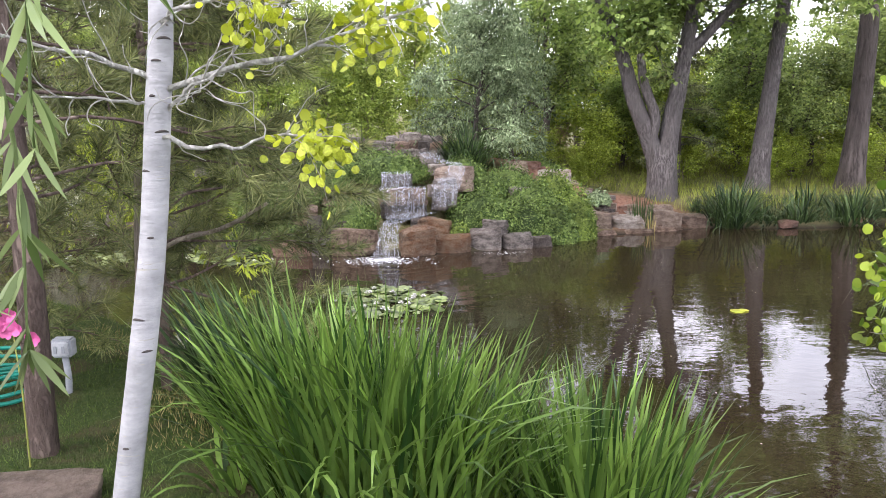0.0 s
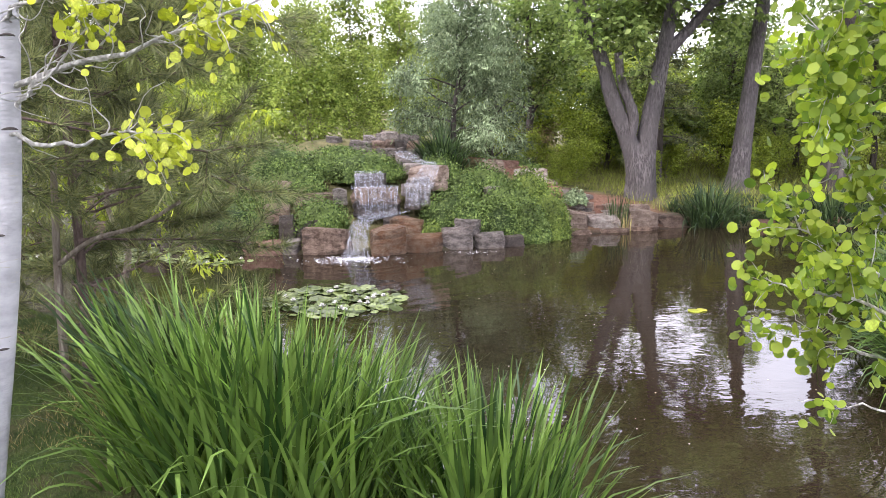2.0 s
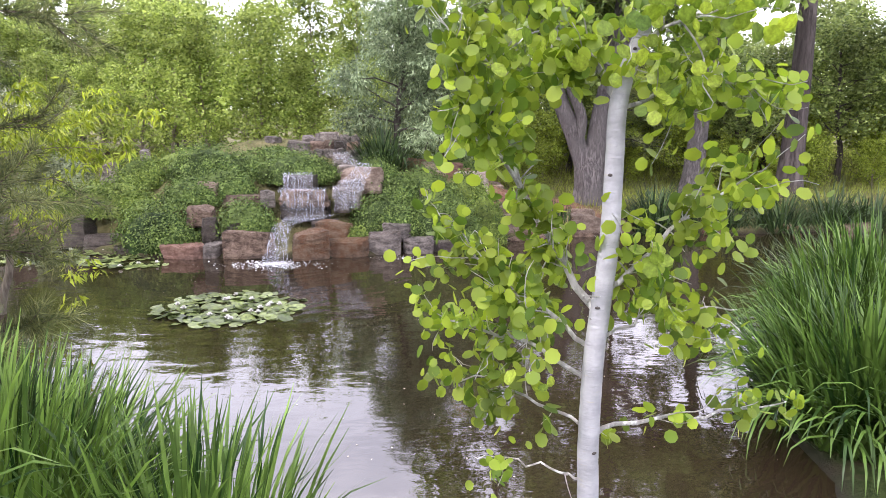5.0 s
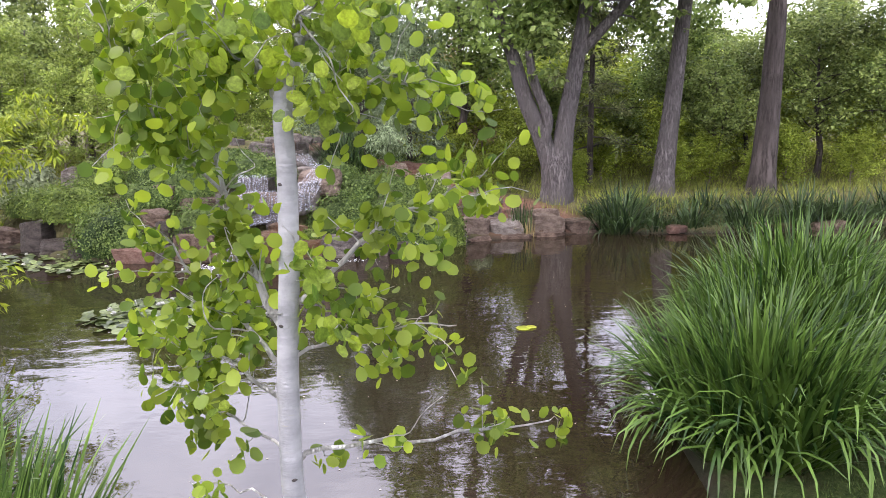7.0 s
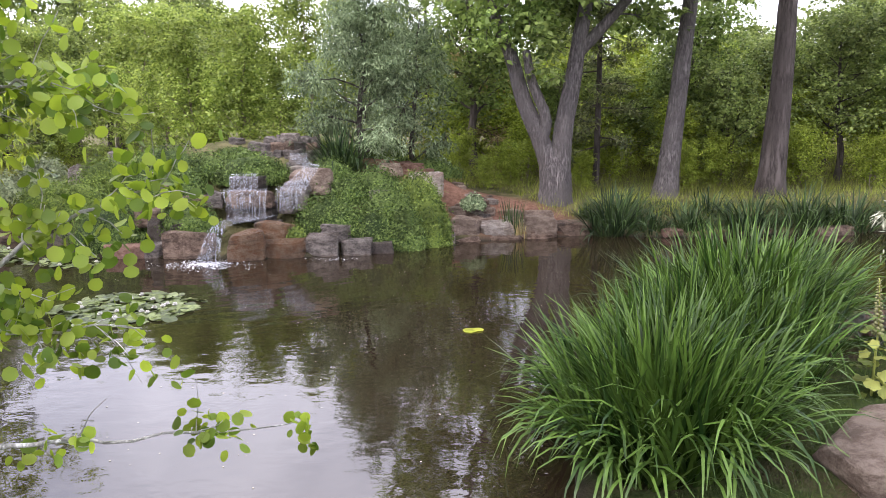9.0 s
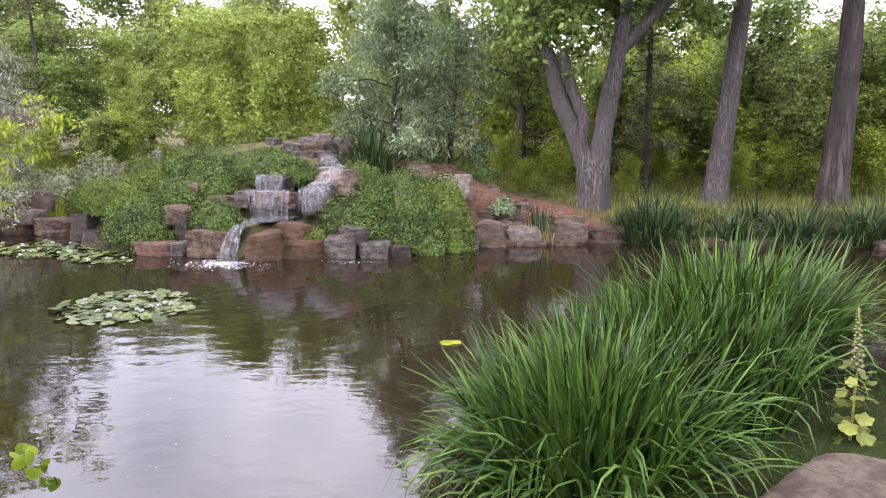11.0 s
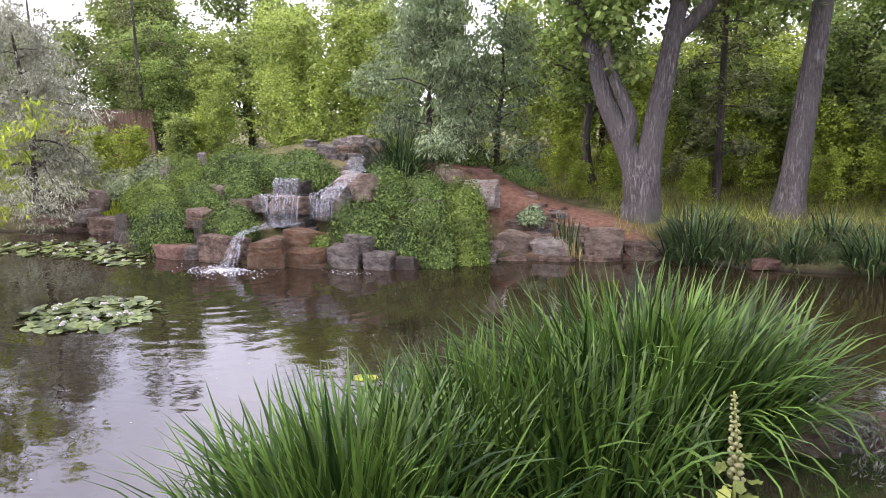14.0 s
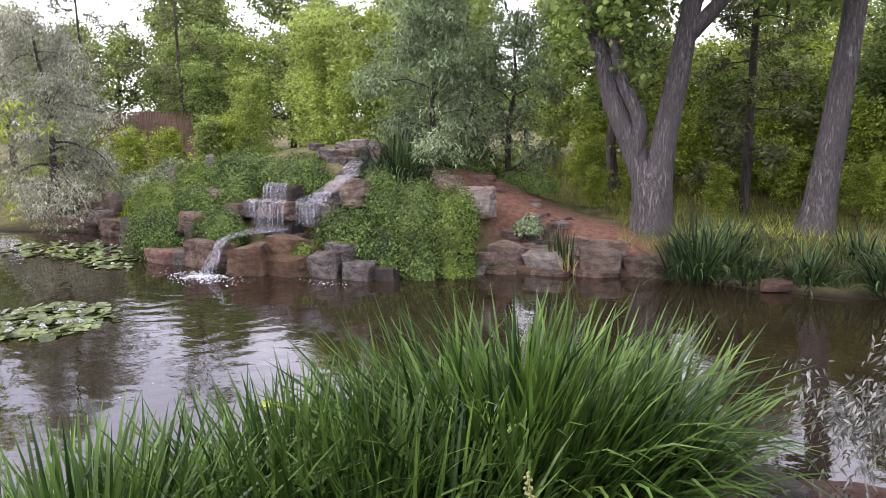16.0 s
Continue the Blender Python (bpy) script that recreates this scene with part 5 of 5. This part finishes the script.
aspen((2.17, 2.6, 0.38), [(2.17, 2.6, 0.28), (2.166, 2.604, 1.118), (2.16, 2.596, 1.285), (2.167, 2.589, 1.611), (2.194, 2.569, 1.938), (2.203, 2.57, 2.192), (2.21, 2.554, 2.414), (2.287, 2.55, 2.663), (2.4, 2.52, 3.3)],
      [0.038, 0.0345, 0.034, 0.032, 0.0295, 0.0275, 0.026, 0.021, 0.016],
      [([(2.18, 2.6, 1.345), (2.23, 2.61, 1.37), (2.4, 2.66, 1.37), (2.566, 2.736, 1.345), (2.78, 2.86, 1.315), (2.986, 2.979, 1.286)], 0.009, 6),
       ([(2.2, 2.57, 1.84), (2.26, 2.565, 1.89), (2.415, 2.62, 2.019), (2.56, 2.7, 2.09), (2.714, 2.805, 2.141)], 0.010, 20),
       ([(2.18, 2.58, 1.67), (2.33, 2.6, 1.73), (2.48, 2.65, 1.74), (2.66, 2.72, 1.72)], 0.006, 14),
       ([(2.185, 2.57, 1.74), (2.096, 2.636, 1.868), (2.02, 2.73, 2.0), (1.957, 2.811, 2.119), (1.9, 2.85, 2.35), (1.87, 2.88, 2.55)], 0.014, 40),
       ([(2.165, 2.59, 1.6), (2.08, 2.66, 1.7), (1.93, 2.78, 1.79), (1.82, 2.83, 1.88), (1.75, 2.85, 1.98)], 0.009, 22),
       ([(2.165, 2.59, 1.52), (2.0, 2.68, 1.62), (1.815, 2.765, 1.65), (1.7, 2.82, 1.68)], 0.008, 18),
       ([(2.165, 2.6, 1.37), (2.0, 2.68, 1.43), (1.84, 2.78, 1.47), (1.75, 2.8, 1.46)], 0.006, 6),
       ([(2.165, 2.6, 1.18), (2.0, 2.66, 1.22), (1.8, 2.72, 1.22)], 0.005, 1),
       ([(2.207, 2.555, 2.39), (2.106, 2.583, 2.523), (1.98, 2.62, 2.62), (1.85, 2.68, 2.75)], 0.014, 30),
       ([(1.957, 2.811, 2.119), (1.85, 2.72, 2.3), (1.78, 2.65, 2.45), (1.72, 2.62, 2.6)], 0.007, 26),
       ([(2.205, 2.56, 2.36), (2.35, 2.55, 2.43), (2.48, 2.57, 2.45), (2.62, 2.6, 2.42)], 0.007, 16),
       ([(2.25, 2.55, 2.55), (2.35, 2.5, 2.6), (2.45, 2.45, 2.68)], 0.008, 12),
       ([(2.25, 2.55, 2.53), (2.28, 2.38, 2.58), (2.36, 2.24, 2.6)], 0.007, 10)], 181, "white-barked aspen with round green leaves at the water", ASPEN,
      [], 290, 17, 0.043, SCARS[::3])

# ---- willow bough by the camera ----
_y = np.linspace(0, 1, 7)
_w = 0.06 * np.sin(np.pi * _y ** 0.8) + 0.002
LANCE = (np.concatenate([np.stack([-_w, _y, 0.16 * _y ** 2], 1), np.stack([_w, _y, 0.16 * _y ** 2], 1)]), np.array([(i, i + 7, i + 8, i + 1) for i in range(6)]))
r = np.random.default_rng(190)
t = thing("willow", (-2.6, 0.6, 0.6), "green willow with hanging narrow leaves", "tree")
o = np.array((-2.6, 0.6, 0.6))
part("trunk", arrays("trunk", *tube(smoothed([(0, 0, -0.1), (0.05, 0, 1.2), (0.2, 0.1, 2.6)], 12), np.linspace(0.1, 0.06, 12), 12, 0.03, r)), DARK_BARK, t)
tubes, P, D = [], [], []
for e, n in (((-0.74, 1.15, 2.33), 34), ((-0.80, 1.18, 2.02), 40), ((-0.86, 1.12, 2.1), 36), ((-0.6, 1.18, 2.52), 16)):
    q = smoothed([(0.18, 0.08, 2.3), (1.2, 0.4, 2.45), np.array(e) - o + (-0.05, 0, 0.55), np.array(e) - o], 30)
    tubes.append(tube(q, np.linspace(0.012, 0.0016, 30), 6))
    k = r.integers(19, 30, n)
    P.append(q[k])
    D.append(np.stack([0.45 * r.normal(size=n), 0.45 * r.normal(size=n), -np.ones(n)], 1))
part("boughs", arrays("boughs", *joined(tubes)), WILLOW, t)
P, D = np.concatenate(P), np.concatenate(D)
part("leaves", arrays("leaves", *strewn(LANCE, P, turns(r, D), np.repeat(r.uniform(0.075, 0.115, (len(P), 1)), 3, 1))), WILLOW, t)

# ---- hollyhock ----
t = thing("hollyhock", (6.62, 6.12, on_ground(6.62, 6.12)), "pale green hollyhock stalk with ruffled leaves and buds on the lawn", "flower")
stalk = smoothed([(0, 0, -0.05), (0.0, 0.0, 0.3), (0.01, 0.02, 0.6), (-0.02, 0.01, 0.92)], 20)
part("stalk", arrays("stalk", *tube(stalk, np.linspace(0.012, 0.004, 20), 8)), HOLLY, t)
_b = np.linspace(-2.75, 2.75, 17)
_lobe = 0.5 * (1 + 0.13 * np.cos(_b * 5))
RUFFLED = (np.concatenate([[(0, 0.12, 0)], np.stack([_lobe * np.sin(_b), 0.5 + _lobe * np.cos(_b), 0.09 * np.sin(_b * 5 + 0.8) - 0.06], 1)]),
           np.array([(0, k, k + 1) for k in range(1, 17)]))
for k in range(26):
    f = k / 26
    p = stalk[int(1 + f * 12)]
    a = k * 2.4
    d = np.array([[np.cos(a), np.sin(a), 0.1 - 0.5 * (k % 3)]])
    me = arrays("leaf", *strewn(RUFFLED, np.array([p + d[0] * np.array([0.05, 0.05, 0.02])]), turns(r, d, np.array([0.3 * np.cos(a), 0.3 * np.sin(a), 1.0])), np.array([0.145 * (1 - 0.62 * f)])))
    part("leaf", me, HOLLY, t)
ball = tube([(0, 0, -0.012), (0, 0, -0.008), (0, 0, 0.005), (0, 0, 0.013)], [0.006, 0.016, 0.014, 0.004], 7)
bud_mesh = arrays("bud", *ball)
for k in range(54):
    f = k / 54
    p = stalk[10] * (1 - f) + stalk[19] * f
    a = k * 2.4
    s = 1.15 - 0.75 * f
    part("bud", bud_mesh, BUD, t, "", Matrix.LocRotScale(Vector(p + np.array([np.cos(a), np.sin(a), 0.3]) * 0.024 * s), Euler((0.6 * np.sin(a), -0.6 * np.cos(a), 0)), (s, s, s)))

# ---- things on the lawn ----
# Socket box with cover and slots on a post; it holds no lamp.
t = thing("path_light", (-2.5, 4.6, on_ground(-2.5, 4.6)), "grey outdoor socket box on a short post", "outlet")
bm = bmesh.new()
bmesh.ops.create_cube(bm, size=1, matrix=pose(0, 0, 0.31) @ Matrix.Diagonal((0.13, 0.09, 0.12, 1)))
bmesh.ops.bevel(bm, geom=bm.edges[:], offset=0.012, segments=2, affect="EDGES")
GREY = plain("grey_enamel", (0.34, 0.36, 0.38), 0.45)
part("box", bm, GREY, t)
bm = bmesh.new()
bmesh.ops.create_cube(bm, size=1, matrix=pose(0.0, -0.05, 0.31) @ Matrix.Diagonal((0.1, 0.02, 0.09, 1)))
bmesh.ops.bevel(bm, geom=bm.edges[:], offset=0.006, segments=2, affect="EDGES")
part("cover", bm, plain("pale_enamel", (0.5, 0.52, 0.54), 0.4), t)
for dx in (-0.025, 0.025):
    bm = bmesh.new()
    bmesh.ops.create_cube(bm, size=1, matrix=pose(dx, -0.062, 0.31) @ Matrix.Diagonal((0.018, 0.01, 0.045, 1)))
    part("slot", bm, GREY, t)
part("post", arrays("post", *tube([(0, 0, -0.05), (0.01, 0, 0.12), (0, 0, 0.27)], [0.022, 0.02, 0.02], 10)), GREY, t)

t = thing("garden_hose", (-2.95, 4.6, on_ground(-2.95, 4.6)), "coiled green garden hose on the lawn", "hose")
for k in range(5):
    a = np.linspace(0, 2 * np.pi, 40)
    q = np.stack([(0.27 + 0.02 * (k % 2)) * np.cos(a), 0.24 * np.sin(a), 0.03 + 0.05 * k + 0.012 * np.sin(2 * a + k)], 1)
    part("coil", arrays("coil", *tube(q, np.full(40, 0.014), 8)), plain("green_rubber", (0.01, 0.24, 0.17), 0.4), t)

t = thing("pink_flower", (-2.2, 3.55, on_ground(-2.2, 3.55)), "pink blossoms on a thin stem beside the pine", "flower")
part("stem", arrays("stem", *tube([(0, 0, -0.03), (0.01, 0, 0.4), (0, 0, 0.8)], [0.005, 0.004, 0.003], 6)), HOLLY, t)
for c in ((0, 0, 0.8), (-0.04, 0.0, 0.76), (0.03, -0.02, 0.74), (0.1, 0, 0.68), (-0.02, 0, 0.72)):
    a = np.linspace(0, 2 * np.pi, 6)[:-1]
    d = np.stack([np.cos(a), -0.5 + 0 * a, np.sin(a)], 1)
    part("blossom", arrays("blossom", *strewn(ROUND, np.tile(np.array(c), (5, 1)), turns(r, d, np.array([0, -1.0, 0])), np.full(5, 0.045))), PINK, t)

# ---- fence beyond the meadow ----
t = thing("wooden_fence", (-14.6, 21.8, 0.9), "weathered brown board fence beyond the meadow", "fence")
FENCE = bark("fence_wood", (0.10, 0.062, 0.045), (0.26, 0.17, 0.13), 14, (1, 1, 0.12), 0.01)
bm = bmesh.new()
bmesh.ops.create_cube(bm, size=1, matrix=Matrix.Diagonal((0.135, 0.025, 1.85, 1)))
bmesh.ops.bevel(bm, geom=bm.edges[:], offset=0.006, segments=1, affect="EDGES")
board = part("board", bm, FENCE, t, "", pose(-2.6, 0, 0.82)).data
fence_rng = np.random.default_rng(23)
for k in range(1, 38):
    part("board", board, FENCE, t, "", pose(-2.6 + 0.142 * k, 0.008 * (k % 2), 0.82 + fence_rng.normal() * 0.012, 0, fence_rng.normal() * 0.5, 0))
for z in (0.35, 1.4):
    bm = bmesh.new()
    bmesh.ops.create_cube(bm, size=1, matrix=pose(0.02, 0.045, z) @ Matrix.Diagonal((5.3, 0.04, 0.09, 1)))
    part("rail", bm, FENCE, t)

# ---- grass ----


def grass(name, xs, ys, n, tall, mat, seed, label, keep, wide=0.1):
    r = np.random.default_rng(seed)
    x, y = r.uniform(*xs, n), r.uniform(*ys, n)
    d = inland(x[None], y[None])[0]
    ok = keep(x, y, d)
    x, y = x[ok], y[ok]
    z = height(x[None], y[None])[0] - 0.01
    m = len(x)
    D = np.stack([0.45 * r.normal(size=m), 0.45 * r.normal(size=m), np.ones(m)], 1)
    S = tall * r.uniform(0.5, 1.3, m)
    ob = part(name, arrays(name, *strewn(HAIR, np.stack([x, y, z], 1), turns(r, D), np.stack([S * 0 + wide, S, S], 1)), False), mat)
    return tagged(ob, label, "grass", kind="stuff")


grass("lawn", (-4.5, 1.5), (2.2, 8.0), 70000, 0.05, LAWN, 200, "short green lawn grass", lambda x, y, d: d > 0.15, 0.22)
grass("lawn", (4.8, 10), (3.2, 8.5), 60000, 0.05, LAWN, 201, "short green lawn grass", lambda x, y, d: d > 0.2, 0.22)
grass("meadow_grass", (-16, 18), (14.2, 30), 90000, 0.27, MEADOW, 202, "tall yellow-green meadow grass under the trees",
      lambda x, y, d: (d > 0.7) & (np.hypot(x + 1.2, (y - 15) * 1.2) > 3.6) & (np.hypot(x - 2.6, y - 15.4) > 1.7) & ~((x > -3) & (x < 4.6) & (y < 15.6)), 0.5)
grass("bank_grass", (5.4, 13), (13.9, 15.2), 9000, 0.16, IRIS_FAR, 203, "rough bank grass", lambda x, y, d: d > 0.05, 0.5)
grass("pine_litter", (-3.6, -1.3), (3.7, 6.2), 5000, 0.07, STRAW, 204, "dry needles and grass under the pines", lambda x, y, d: (d > 0.2) & (np.sin(x * 3.1) * np.sin(y * 2.3 + x) > 0.1), 0.2)
